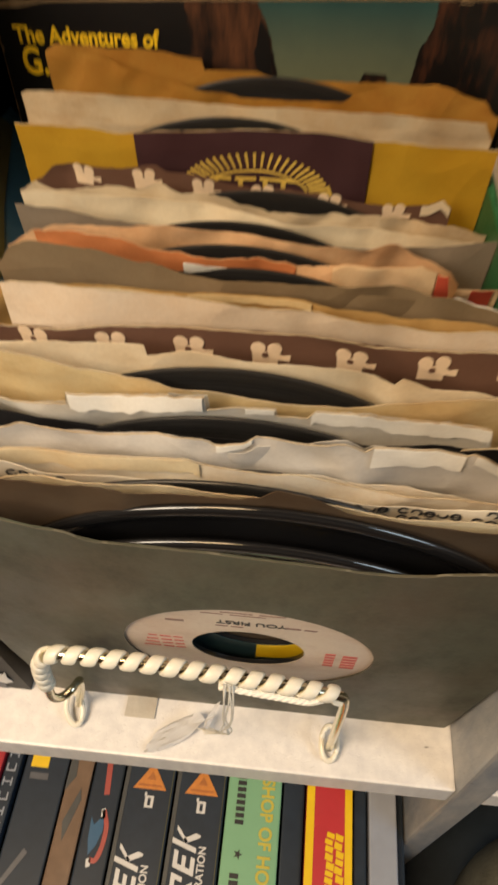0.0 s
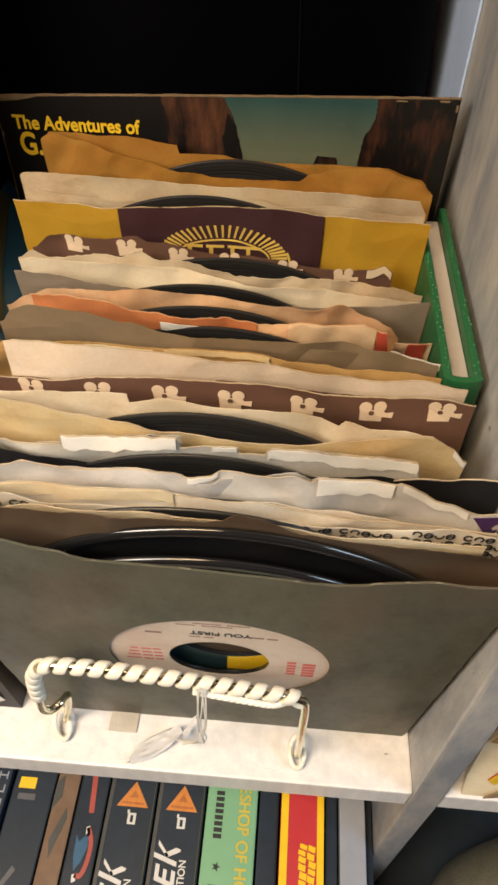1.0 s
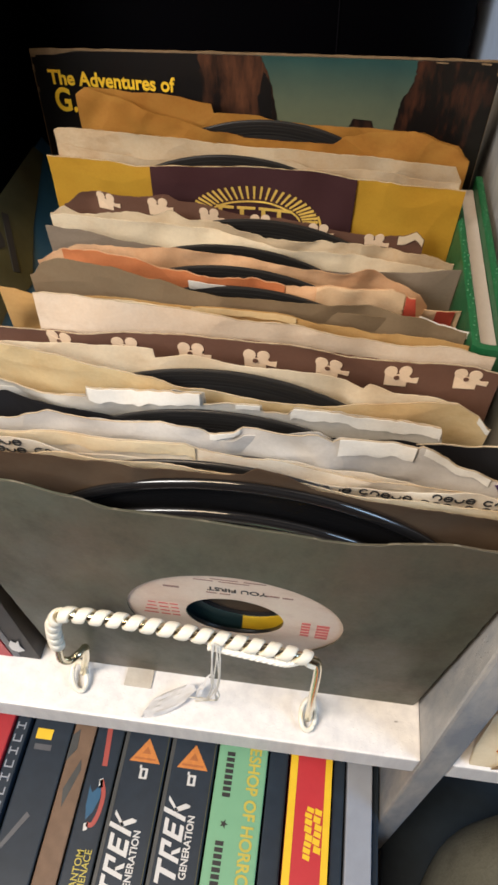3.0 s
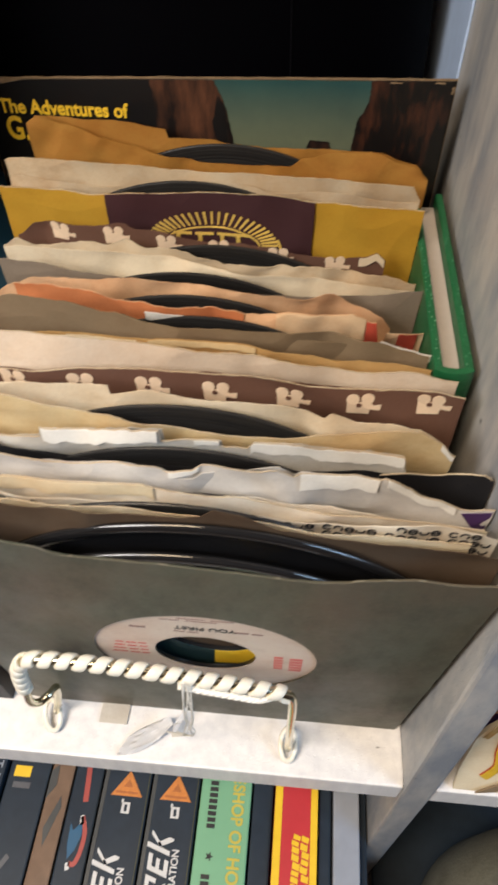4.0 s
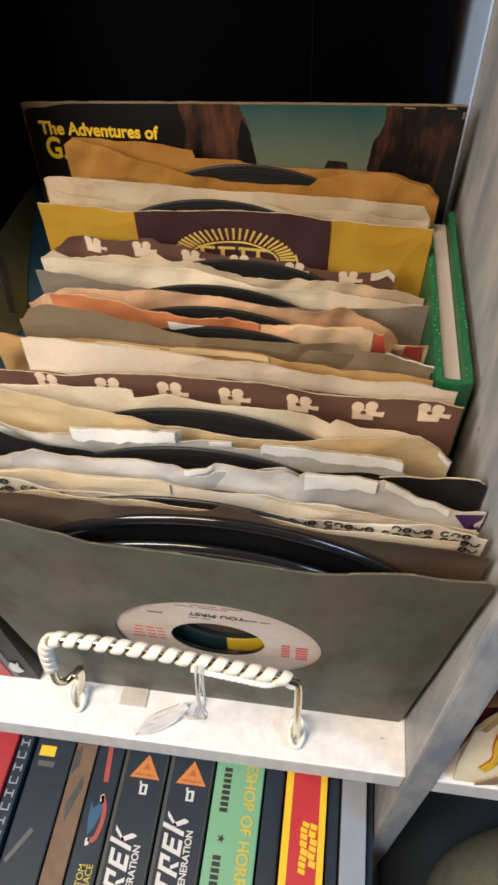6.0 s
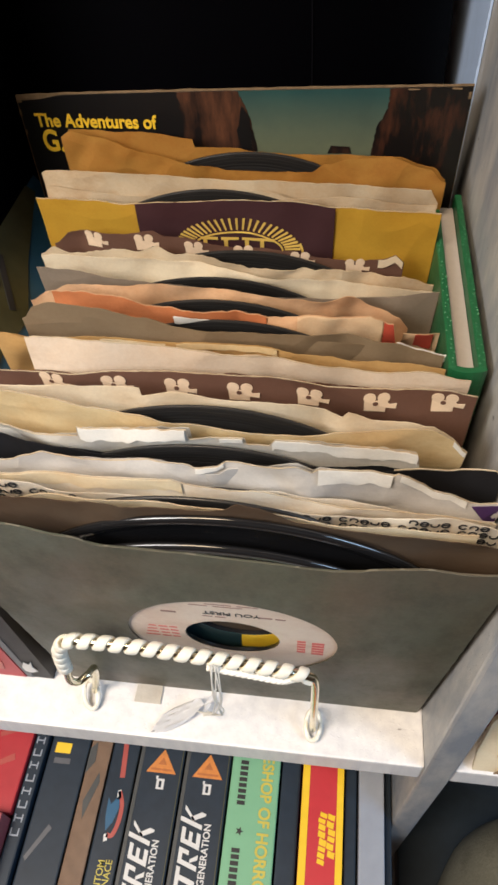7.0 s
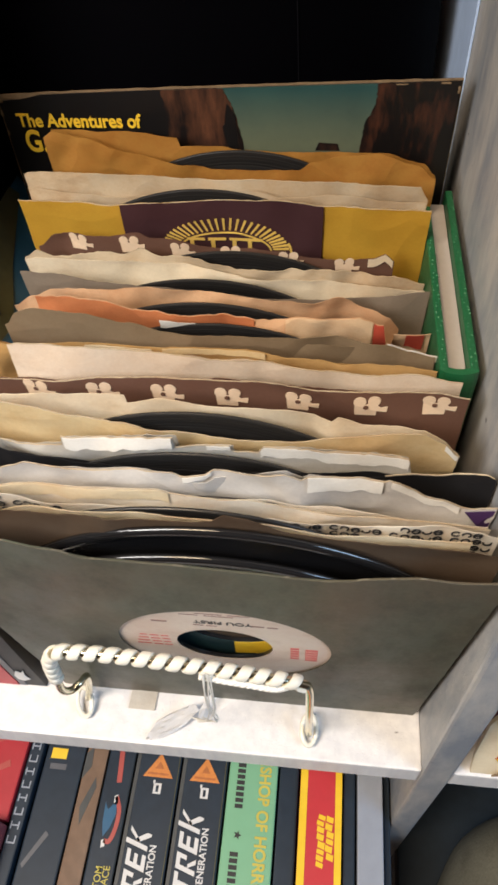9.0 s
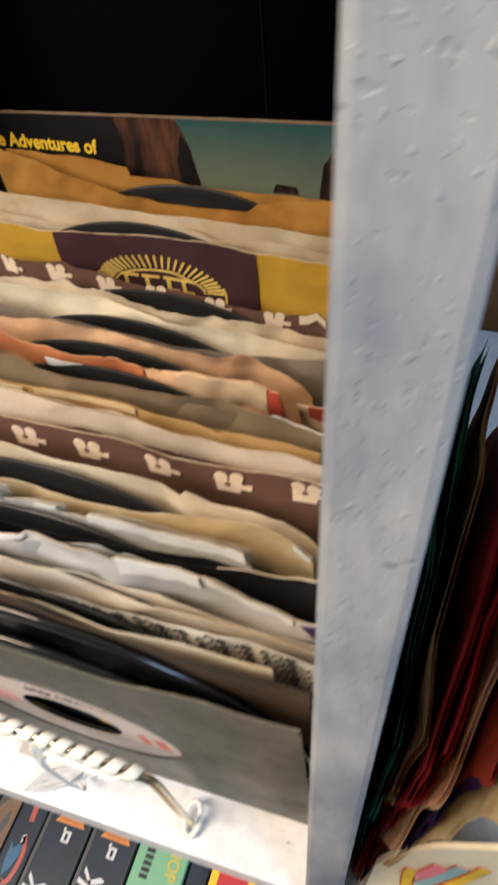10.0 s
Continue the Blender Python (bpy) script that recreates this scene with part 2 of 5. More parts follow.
M = {
    "green_card": stained_card("grey_green_card", (0.074, 0.080, 0.056), (0.094, 0.072, 0.048), (0.044, 0.047, 0.033)),
    "brown_inside": paper("brown_card_inside", (0.082, 0.056, 0.036), 0.7, (0.3, 0.2, 0.12), 0.8, 0.3, 0.0),
    "cream": paper("cream_paper", (0.720, 0.630, 0.450), 0.5),
    "white": paper("white_paper", (0.756, 0.711, 0.621), 0.5),
    "torn": paper("torn_white_paper", (0.810, 0.801, 0.756), 0.15, crease=0.2),
    "greywhite": paper("grey_white_paper", (0.60, 0.58, 0.53), 0.5, (0.4, 0.33, 0.26), 0.6, 0.5),
    "lilac": paper("lilac_grey_paper", (0.62, 0.595, 0.56), 0.6, (0.36, 0.34, 0.33), 0.45, 0.6),
    "black_card": paper("black_card", (0.012, 0.012, 0.014), 0.2, (0.2, 0.2, 0.2), 0.55, 0.3, 0.0),
    "tan": paper("tan_paper", (0.66, 0.53, 0.31), 0.5),
    "beige": paper("beige_paper", (0.76, 0.67, 0.51), 0.4),
    "camel_brown": paper("chocolate_brown_paper", (0.135, 0.072, 0.052), 0.3, (0.3, 0.2, 0.15), 0.6, 0.3, 0.05),
    "print_cream": paper("cream_print", (0.68, 0.54, 0.40), 0.2, crease=0.1, sheer=0.0),
    "pink": paper("pinkish_white_paper", (0.72, 0.61, 0.49), 0.4),
    "ochre": paper("ochre_paper", (0.50, 0.32, 0.13), 0.5),
    "greybrown": paper("grey_brown_paper", (0.225, 0.165, 0.102), 0.4, (0.3, 0.22, 0.15)),
    "orange": paper("orange_paper", (0.58, 0.21, 0.085), 0.3, (0.5, 0.2, 0.1)),
    "peach": paper("peach_paper", (0.66, 0.42, 0.25), 0.55, (0.5, 0.3, 0.15)),
    "red": paper("red_print", (0.40, 0.06, 0.035), 0.3, (0.4, 0.1, 0.08), sheer=0.0),
    "grey": paper("grey_paper", (0.25, 0.205, 0.16), 0.4, (0.3, 0.25, 0.2)),
    "yellow": paper("yellow_paper", (0.43, 0.255, 0.03), 0.35, (0.5, 0.33, 0.1), 0.6, 0.4, 0.0),
    "plum": paper("plum_brown_print", (0.050, 0.022, 0.026), 0.3, (0.3, 0.15, 0.15), 0.55, 0.3, 0.0),
    "gold": paper("gold_print", (0.60, 0.42, 0.10), 0.2, crease=0.1, sheer=0.0),
    "kraft": paper("kraft_paper", (0.335, 0.168, 0.036), 0.6, (0.45, 0.27, 0.1), 0.65, 0.6, 0.0),
    "purple": plain("purple_print", (0.07, 0.03, 0.12)),
    "ink": plain("black_ink", (0.02, 0.02, 0.022), 0.6),
    "faded_ink": plain("faded_brown_ink", (0.22, 0.13, 0.115), 0.6, grain=0.5, scale=900),
    "red_ink": plain("red_ink", (0.50, 0.10, 0.09), 0.6, grain=0.3, scale=900),
    "label": paper("pale_pink_label", (0.64, 0.55, 0.47), 0.6, (0.5, 0.35, 0.3), 0.45, 0.05, 0.0),
    "label_dark": plain("dark_record_label", (0.05, 0.03, 0.03), 0.4),
    "label_teal": plain("dark_teal_label", (0.012, 0.035, 0.040), 0.4, scale=60),
    "vinyl": vinyl("black_vinyl"),
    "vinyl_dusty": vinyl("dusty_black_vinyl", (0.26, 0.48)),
    "paint": painted_wood("white_shelf_paint", (0.75, 0.74, 0.74), (0.70, 0.695, 0.70)),
    # White paint lowered to grey for the weaker light on the panel; smudges on top.
    "paint_panel": painted_wood("dimmed_white_panel_paint", (0.42, 0.41, 0.395), (0.21, 0.235, 0.275)),
    "green_cover": plain("green_cloth_cover", (0.008, 0.10, 0.036), 0.45, grain=0.25, scale=400, relief=0.4),
    "green_dot": plain("pale_green_dots", (0.020, 0.145, 0.062), 0.5),
    "pages": plain("page_edges", (0.46, 0.42, 0.40), 0.8, grain=0.1, scale=500, relief=0.0),
    "lp_black": plain("black_cover_print", (0.003, 0.0026, 0.003), 0.4, grain=0.3, scale=60),
    "lp_teal": sky_print("teal_sky_print", (0.105, 0.125, 0.085), (0.020, 0.062, 0.064), 0.206, 0.230),
    "board": plain("worn_cardboard_edge", (0.36, 0.29, 0.19), 0.8, grain=0.4, scale=300),
    "title_yellow": plain("yellow_title_print", (0.72, 0.47, 0.03), 0.5),
    "cord": plain("white_plastic_cord", (0.72, 0.69, 0.60), 0.35, grain=0.06, scale=300),
    "steel": plain("bright_brass_plated_wire", (0.72, 0.66, 0.50), 0.2, 1.0, 0.15, 200, 0.1),
    "thread": plain("white_thread", (0.8, 0.78, 0.72), 0.7),
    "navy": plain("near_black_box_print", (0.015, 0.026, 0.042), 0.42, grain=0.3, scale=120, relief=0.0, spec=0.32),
    "charcoal": plain("dark_grey_box_edge", (0.055, 0.06, 0.062), 0.4),
    "orange_print": plain("orange_print", (0.56, 0.20, 0.045), 0.5, grain=0.3, scale=400),
    "silver_print": plain("white_print", (0.60, 0.60, 0.60), 0.5),
    "mint": plain("mint_green_print", (0.17, 0.39, 0.235), 0.45, grain=0.06, scale=100),
    "gold_ink": plain("gold_ink", (0.50, 0.42, 0.07), 0.5),
    "crimson": plain("crimson_print", (0.50, 0.035, 0.045), 0.4, grain=0.1),
    "box_yellow": plain("yellow_print", (0.80, 0.52, 0.03), 0.4),
    "bluegrey": plain("blue_grey_plastic", (0.27, 0.30, 0.36), 0.4),
    "scarlet": plain("scarlet_print", (0.36, 0.02, 0.03), 0.45),
    "pinkred": plain("pink_red_print", (0.36, 0.07, 0.06), 0.4),
    "cardboard": plain("brown_cardboard", (0.16, 0.10, 0.065), 0.7, grain=0.3, scale=150),
    "blue": plain("blue_cover_print", (0.020, 0.095, 0.19), 0.4),
    "olive": plain("olive_cover_print", (0.060, 0.060, 0.028), 0.5, grain=0.5, scale=90),
    "black_plastic_and_shade": plain("black_plastic_and_shade", (0.0007, 0.0007, 0.0014), 0.6, grain=0.1, scale=40, relief=0.0, spec=0.02),
    "paleblue": plain("pale_blue_panel_light", (0.42, 0.56, 0.82), 0.5),
    "wood": plain("orange_brown_wood", (0.20, 0.075, 0.025), 0.5, grain=0.35, scale=60),
    "felt": plain("grey_green_felt", (0.115, 0.115, 0.09), 0.9, grain=0.3, scale=500, relief=0.5, second=(0.085, 0.085, 0.066)),
    "comic_pink": plain("pink_comic_print", (0.62, 0.16, 0.20), 0.6),
    "comic_teal": plain("teal_comic_print", (0.20, 0.36, 0.36), 0.6),
    "maroon": paper("maroon_paper", (0.54, 0.07, 0.07), 0.4, (0.3, 0.1, 0.1), 0.5, 0.6, 0.0),
    "darkgreen": paper("dark_green_paper", (0.08, 0.24, 0.15), 0.4, (0.1, 0.2, 0.12), 0.5, 0.6, 0.0),
    "umber": paper("umber_paper", (0.47, 0.28, 0.13), 0.4),
    "card_edge": plain("worn_card_edge", (0.14, 0.125, 0.090), 0.8, grain=0.5, scale=200),
    "lp_edge": plain("worn_cover_edge", (0.17, 0.115, 0.065), 0.8, grain=0.6, scale=250),
    "old_white": paper("yellowed_white_paper", (0.56, 0.47, 0.34), 0.6),
    "comic_page": paper("cream_comic_page", (0.66, 0.58, 0.42), 0.3, crease=0.15, sheer=0.0),
    "comic_yellow": plain("yellow_comic_print", (0.56, 0.36, 0.025), 0.6, scale=300),
    "faded_peach": paper("faded_peach_paper", (0.72, 0.53, 0.34), 0.6, (0.5, 0.3, 0.15), crease=0.9),
    "edge_pale": paper("pale_worn_paper_edge", (0.60, 0.51, 0.37), 0.6, crease=0.2, sheer=0.0),
    "charcoal_dim": plain("dull_black_sheen", (0.0022, 0.0022, 0.0035), 0.6, spec=0.04),
    "slate": plain("slate_grey_cover", (0.085, 0.09, 0.105), 0.45, grain=0.3, scale=150),
    "emblem": plain("dull_orange_print", (0.40, 0.13, 0.035), 0.5, grain=0.3, scale=400),
    "sky_blue": plain("sky_blue_print", (0.10, 0.34, 0.62), 0.4, second=(0.30, 0.45, 0.58)),
    "dusty_rose": plain("dusty_rose_box_print", (0.30, 0.075, 0.085), 0.45, grain=0.25, scale=90),
    "room_wall": plain("dim_room_wall", (0.42, 0.36, 0.29), 0.8),
}
film_mat, film_nt, film_bsdf = nodes_of("clear_plastic_film")
film_bsdf.inputs["Base Color"].default_value = (0.80, 0.80, 0.81, 1)
film_bsdf.inputs["Roughness"].default_value = 0.25
film_bsdf.inputs["Transmission Weight"].default_value = 0.0
film_bsdf.inputs["IOR"].default_value = 1.25
bump(film_nt, film_bsdf, noise_at(film_nt, 60.0, 1.0).outputs["Fac"], 0.08, 0.001)
M["film"] = film_mat


def rock_print(name, dark, light, cut):
    """Printed photograph of rock: upright streaks of light and shade."""
    m, nt, bsdf = nodes_of(name)
    streak = noise_at(nt, 60.0, 6.0, 0.7, (3.2, 1.0, 0.7))
    broad = noise_at(nt, 40.0, 3.0, 0.5)
    mul = mix(nt, 1.0, streak.outputs["Color"], broad.outputs["Color"], "MULTIPLY")
    r = ramp(nt, mul, [(cut, dark), (cut + 0.16, light), (cut + 0.24, tuple(c * 2.0 for c in light))])
    nt.links.new(r.outputs["Color"], bsdf.inputs["Base Color"])
    bsdf.inputs["Roughness"].default_value = 0.4
    return m


M["lp_rock"] = rock_print("brown_rock_photograph", (0.006, 0.004, 0.004), (0.095, 0.038, 0.020), 0.215)
M["lp_rock_dark"] = rock_print("dark_rock_photograph", (0.004, 0.003, 0.003), (0.085, 0.028, 0.014), 0.25)



# ---------------------------------------------------------------- mesh helpers
def part(name, bm, material, parent=None, label="", smooth=False):
    """Links a bmesh as one mesh object, under a thing or a part."""
    me = bpy.data.meshes.new(name)
    bm.to_mesh(me)
    bm.free()
    if smooth:
        for p in me.polygons:
            p.use_smooth = True
        me.set_sharp_from_angle(angle=radians(38))
    me.materials.append(M[material])
    ob = new(name, me)
    if parent is not None:
        ob.parent = parent
    if label:
        tagged(ob, label)
    return ob


def thing(name, label, category, group="", at=(0, 0, 0)):
    ob = new(name)
    ob.empty_display_size = 0.01
    ob.location = at
    return tagged(ob, label, category, group)


def box(lo, hi, bevel=0.0, bm=None):
    bm = bm or bmesh.new()
    r = bmesh.ops.create_cube(bm, size=1.0)
    vs = r["verts"]
    for v in vs:
        v.co = Vector([(a + b) / 2 + c * (b - a) for a, b, c in zip(lo, hi, v.co)])
    if bevel:
        es = list({e for v in vs for e in v.link_edges})
        bmesh.ops.bevel(bm, geom=es, offset=bevel, segments=2, affect="EDGES", profile=0.6)
    return bm


def prism(points, to3, thick, bm=None):
    """A flat outline (u, v) made solid; to3(u, v, d) gives the place at depth d."""
    bm = bm or bmesh.new()
    a = [bm.verts.new(to3(u, v, 0.0)) for u, v in points]
    b = [bm.verts.new(to3(u, v, thick)) for u, v in points]
    n = len(points)
    bm.faces.new(a)
    bm.faces.new(b[::-1])
    for k in range(n):
        bm.faces.new((a[k], b[k], b[(k + 1) % n], a[(k + 1) % n]))
    bmesh.ops.recalc_face_normals(bm, faces=bm.faces)
    return bm


def tube(points, radius, sides=10, bm=None, closed_ends=True):
    """A round rod along a line of points."""
    bm = bm or bmesh.new()
    pts = [Vector(p) for p in points]
    rings = []
    up = Vector((0.3, 0.9, 0.2))
    for k, p in enumerate(pts):
        d = (pts[min(k + 1, len(pts) - 1)] - pts[max(k - 1, 0)]).normalized()
        s = d.cross(up).normalized()
        w = s.cross(d).normalized()
        r = radius(k / (len(pts) - 1)) if callable(radius) else radius
        rings.append([bm.verts.new(p + (s * math.cos(a) + w * math.sin(a)) * r) for a in [math.tau * j / sides for j in range(sides)]])
    for a, b in zip(rings, rings[1:]):
        for j in range(sides):
            bm.faces.new((a[j], a[(j + 1) % sides], b[(j + 1) % sides], b[j]))
    if closed_ends:
        bm.faces.new(rings[0][::-1])
        bm.faces.new(rings[-1])
    bmesh.ops.recalc_face_normals(bm, faces=bm.faces)
    return bm


def smooth_line(points, steps=8):
    """A Catmull-Rom line through a few points."""
    p = [Vector(points[0])] + [Vector(q) for q in points] + [Vector(points[-1])]
    out = []
    for k in range(1, len(p) - 2):
        for j in range(steps):
            t = j / steps
            a, b, c, d = p[k - 1], p[k], p[k + 1], p[k + 2]
            out.append(0.5 * ((2 * b) + (c - a) * t + (2 * a - 5 * b + 4 * c - d) * t * t + (3 * b - a - 3 * c + d) * t ** 3))
    out.append(p[-2])
    return out


def stroke_band(points, half):
    """Outline of a band of even width along a smooth line in a flat u, v."""
    P = [Vector((x, y, 0)) for x, y, _ in smooth_line([(x, y, 0) for x, y in points], 5)]
    left, right = [], []
    for k, p in enumerate(P):
        d = (P[min(k + 1, len(P) - 1)] - P[max(k - 1, 0)]).normalized()
        left.append((p.x - d.y * half, p.y + d.x * half))
        right.append((p.x + d.y * half, p.y - d.x * half))
    return left + right[::-1]


def text_mesh(body, size, mat4, material, parent, name="lettering", bold=0.0, squeeze=1.0, label=""):
    cu = bpy.data.curves.new(name, "FONT")
    cu.body, cu.size, cu.extrude, cu.offset = body, size, 0.00012, bold * 0.6
    tmp = bpy.data.objects.new(name, cu)
    scene.collection.objects.link(tmp)
    me = bpy.data.meshes.new_from_object(tmp.evaluated_get(bpy.context.evaluated_depsgraph_get()))
    bpy.data.objects.remove(tmp)
    me.transform(mat4 @ Matrix.Diagonal((squeeze, 1, 1, 1)))
    me.materials.clear()
    me.materials.append(M[material])
    ob = new(name, me)
    ob.parent = parent
    if label:
        tagged(ob, label)
    return ob


# ---------------------------------------------------------------- the shelf unit
PX0, PX1 = 0.0920, 0.1066   # the upright panel's two faces
tagged(part("shelf_board", box((-0.62, 0.0, -0.019), (PX0, 0.40, 0.0), 0.0012), "paint"),
       "white painted wooden shelf board holding the records", "shelf", kind="structure")
tagged(part("shelf_board", box((PX1, 0.0, -0.019), (0.62, 0.40, 0.0), 0.0012), "paint"),
       "white painted wooden shelf board in the next bay", "shelf", kind="structure")


def upright():
    """The panel's front edge stands very slightly back towards its top."""
    bm = box((PX0, -0.001, -0.40), (PX1, 0.40, 0.62), 0.0016)
    bmesh.ops.bisect_plane(bm, geom=bm.verts[:] + bm.edges[:] + bm.faces[:], plane_co=(0, 0, 0.0), plane_no=(0, 0, 1))
    for v in bm.verts:
        if v.co.y < 0.01 and v.co.z > 0:
            v.co.y += 0.018 * v.co.z
    return bm


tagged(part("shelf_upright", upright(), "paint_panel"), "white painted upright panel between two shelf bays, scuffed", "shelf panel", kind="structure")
tagged(part("wall_back", box((-0.9, 0.42, -0.45), (0.9, 0.44, 0.75)), "wood"), "orange-brown wooden back wall behind the shelves", "wall", kind="structure")
tagged(part("trim", box((-0.9, 0.405, 0.190), (0.9, 0.4195, 0.198), 0.002), "board"), "pale thin strip along the wooden back", "trim", kind="structure")
tagged(part("shelf_lower", box((-0.62, -0.22, -0.235), (PX0 - 0.0004, 0.40, -0.216), 0.0015), "paint"), "white lower shelf board under the boxed tapes", "shelf", kind="structure")
# This board is coloured near-black to stand in for shade below the bay.
tagged(part("shelf_lower", box((PX1 + 0.0004, -0.22, -0.235), (0.62, 0.40, -0.216), 0.0015), "navy"), "lower shelf board in the next bay, near-black for the shade there", "shelf", kind="structure")
# plain room round the shelves
tagged(part("floor", box((-2.5, -3.0, -0.95), (2.5, 0.6, -0.90)), "cardboard"), "dim brown floor", "floor", kind="structure")
tagged(part("ceiling", box((-2.5, -3.0, 1.75), (2.5, 0.6, 1.80)), "room_wall"), "plain ceiling", "ceiling", kind="structure")
tagged(part("wall_north", box((-2.5, 0.55, -0.95), (2.5, 0.60, 1.80)), "room_wall"), "plain wall", "wall", kind="structure")
tagged(part("wall_south", box((-2.5, -3.05, -0.95), (2.5, -3.0, 1.80)), "room_wall"), "plain wall", "wall", kind="structure")
tagged(part("wall_west", box((-2.55, -3.0, -0.95), (-2.5, 0.6, 1.80)), "room_wall"), "plain wall", "wall", kind="structure")
tagged(part("wall_east", box((2.5, -3.0, -0.95), (2.55, 0.6, 1.80)), "room_wall"), "plain wall", "wall", kind="structure")


# ---------------------------------------------------------------- sleeves
class Sheet:
    """One upright sheet of a paper sleeve. top: outline of its upper edge as x, z in millimetres."""

    def __init__(self, y, top, lean=0.10, wave=0.0011, seed=0, jag=0.0004, bow=0.0, crumple=0.4):
        self.y, self.lean, self.wave, self.seed, self.jag, self.bow, self.crumple = y / 1000, lean, wave, seed, jag, bow, crumple
        self.top = [(x / 1000, z / 1000) for x, z in top]
        self.x0, self.x1 = self.top[0][0], self.top[-1][0]
        rnd = random.Random(int(seed * 100) + 17)
        self.folds = []
        for _ in range(int(16 * crumple)):
            a = rnd.choice([rnd.uniform(-0.5, 0.5), rnd.uniform(0.9, 2.2), rnd.uniform(0, 3.14)])
            px, pz = rnd.uniform(self.x0, self.x1), rnd.uniform(0.150, 0.195)
            self.folds.append((math.cos(a), math.sin(a), px, pz, rnd.uniform(0.006, 0.020), rnd.choice((-1, 1)) * rnd.uniform(0.5, 1.3) * 0.0019, rnd.uniform(0.02, 0.05)))

    def z_top(self, x):
        t = self.top
        for (xa, za), (xb, zb) in zip(t, t[1:]):
            if x <= xb:
                f = 0 if xb - xa < 1e-9 else max(0.0, (x - xa) / (xb - xa))
                f = f * f * (3 - 2 * f) if xb - xa > 0.006 else f
                return za + (zb - za) * f
        return t[-1][1]

    def y_at(self, x, z):
        h = min(1.0, max(0.0, z / 0.19))
        n = noise.noise(Vector((x * 22 + self.seed * 7.3, z * 26, self.seed * 3.1)))
        n += 0.55 * noise.noise(Vector((x * 70 + self.seed, z * 60, self.seed * 5.7)))
        fold = 0.0
        for c, s_, px, pz, w, amp, reach in self.folds:
            d, along = (x - px) * c + (z - pz) * s_, (z - pz) * c - (x - px) * s_
            fold += amp * max(0.0, 1 - abs(d) / w) * max(0.0, 1 - abs(along) / reach)
        if self.crumple:
            r = abs(noise.noise(Vector((x * 34 + z * 25 + self.seed, z * 30 - x * 12, self.seed * 1.7)))) + 0.5 * abs(noise.noise(Vector((x * 75 - z * 40, z * 70, self.seed * 4.1))))
            n += self.crumple * (0.7 - 1.8 * r)
        mid = (x - (self.x0 + self.x1) / 2) / (self.x1 - self.x0)
        return self.y + self.lean * (0.185 - z) + self.wave * n * (0.25 + 0.75 * h * h) + self.bow * (1 - 4 * mid * mid) * h + fold

    def mesh(self, thick=0.00022, bottom=0.0006, lift=0.0, x0=None, x1=None, drop=None):
        """The whole sheet, or with drop (metres below the edge) a strip along its top between x0 and x1."""
        bm = bmesh.new()
        a, b = self.x0 if x0 is None else x0, self.x1 if x1 is None else x1
        n = max(6, int((b - a) / 0.0018))
        xs = sorted(set([a + (b - a) * k / n for k in range(n + 1)] + [x for x, _ in self.top if a < x < b]))
        xs = [x for k, x in enumerate(xs) if k == 0 or x - xs[k - 1] > 0.0002]
        rows = [0, 0.007, 0.016, 0.03, 0.045, 0.06, 0.075, 0.09, 0.105, 0.12, 0.14, 0.16, 0.185, 0.21, 0.25, 0.32, 0.5, 0.72, 1.0] if drop is None else [0, 0.2, 0.5, 0.8, 1.0]
        grid = []
        for x in xs:
            zt = self.z_top(x) + self.jag * noise.noise(Vector((x * 420, self.seed * 9.1, 0.3)))
            zb = bottom if drop is None else zt - drop * (1 + 0.35 * noise.noise(Vector((x * 160, self.seed * 2.2, 4.0))))
            col = []
            for r in rows:
                z = zt + (zb - zt) * r
                y = self.y_at(x, z) - lift
                col.append((bm.verts.new((x, y, z)), bm.verts.new((x, y + thick, z))))
            grid.append(col)
        for c, d in zip(grid, grid[1:]):
            for k in range(len(rows) - 1):
                bm.faces.new((c[k][0], c[k + 1][0], d[k + 1][0], d[k][0]))
                bm.faces.new((c[k][1], d[k][1], d[k + 1][1], c[k + 1][1]))
            bm.faces.new((c[0][0], d[0][0], d[0][1], c[0][1]))
            bm.faces.new((c[-1][0], c[-1][1], d[-1][1], d[-1][0]))
        for c in (grid[0], grid[-1]):
            for k in range(len(rows) - 1):
                bm.faces.new((c[k][0], c[k][1], c[k + 1][1], c[k + 1][0]))
        bmesh.ops.recalc_face_normals(bm, faces=bm.faces)
        return bm

    def print_on(self, outlines, lift=0.0004):
        """Flat printed shapes that follow the sheet's front. Outlines in metres (x, z)."""
        bm = bmesh.new()
        for pts in outlines:
            prism(pts, lambda u, v, d: (u, self.y_at(u, v) - lift + d, v), 0.0002, bm)
        return bm


def sleeve(label, front, f_mat, back=None, b_mat=None, group="seven-inch record sleeves in the row"):
    ob = thing("record_sleeve", label, "record sleeve", group)
    part("front_panel", front.mesh(), f_mat, ob, smooth=True)
    if back is None:
        back = Sheet(front.y * 1000 + 2.4, [(x * 1000 + 0.3, z * 1000 - 3.2) for x, z in front.top], front.lean, front.wave, front.seed + 0.35, front.jag)
        b_mat = f_mat
    part("back_panel", back.mesh(), b_mat or f_mat, ob, smooth=True)
    if f_mat not in ("black_card", "kraft", "greybrown", "grey", "peach", "ochre"):
        part("worn_edge", front.mesh(thick=0.0004, lift=0.00012, drop=0.0003), "edge_pale", ob, "pale worn paper edge", True)
    return ob


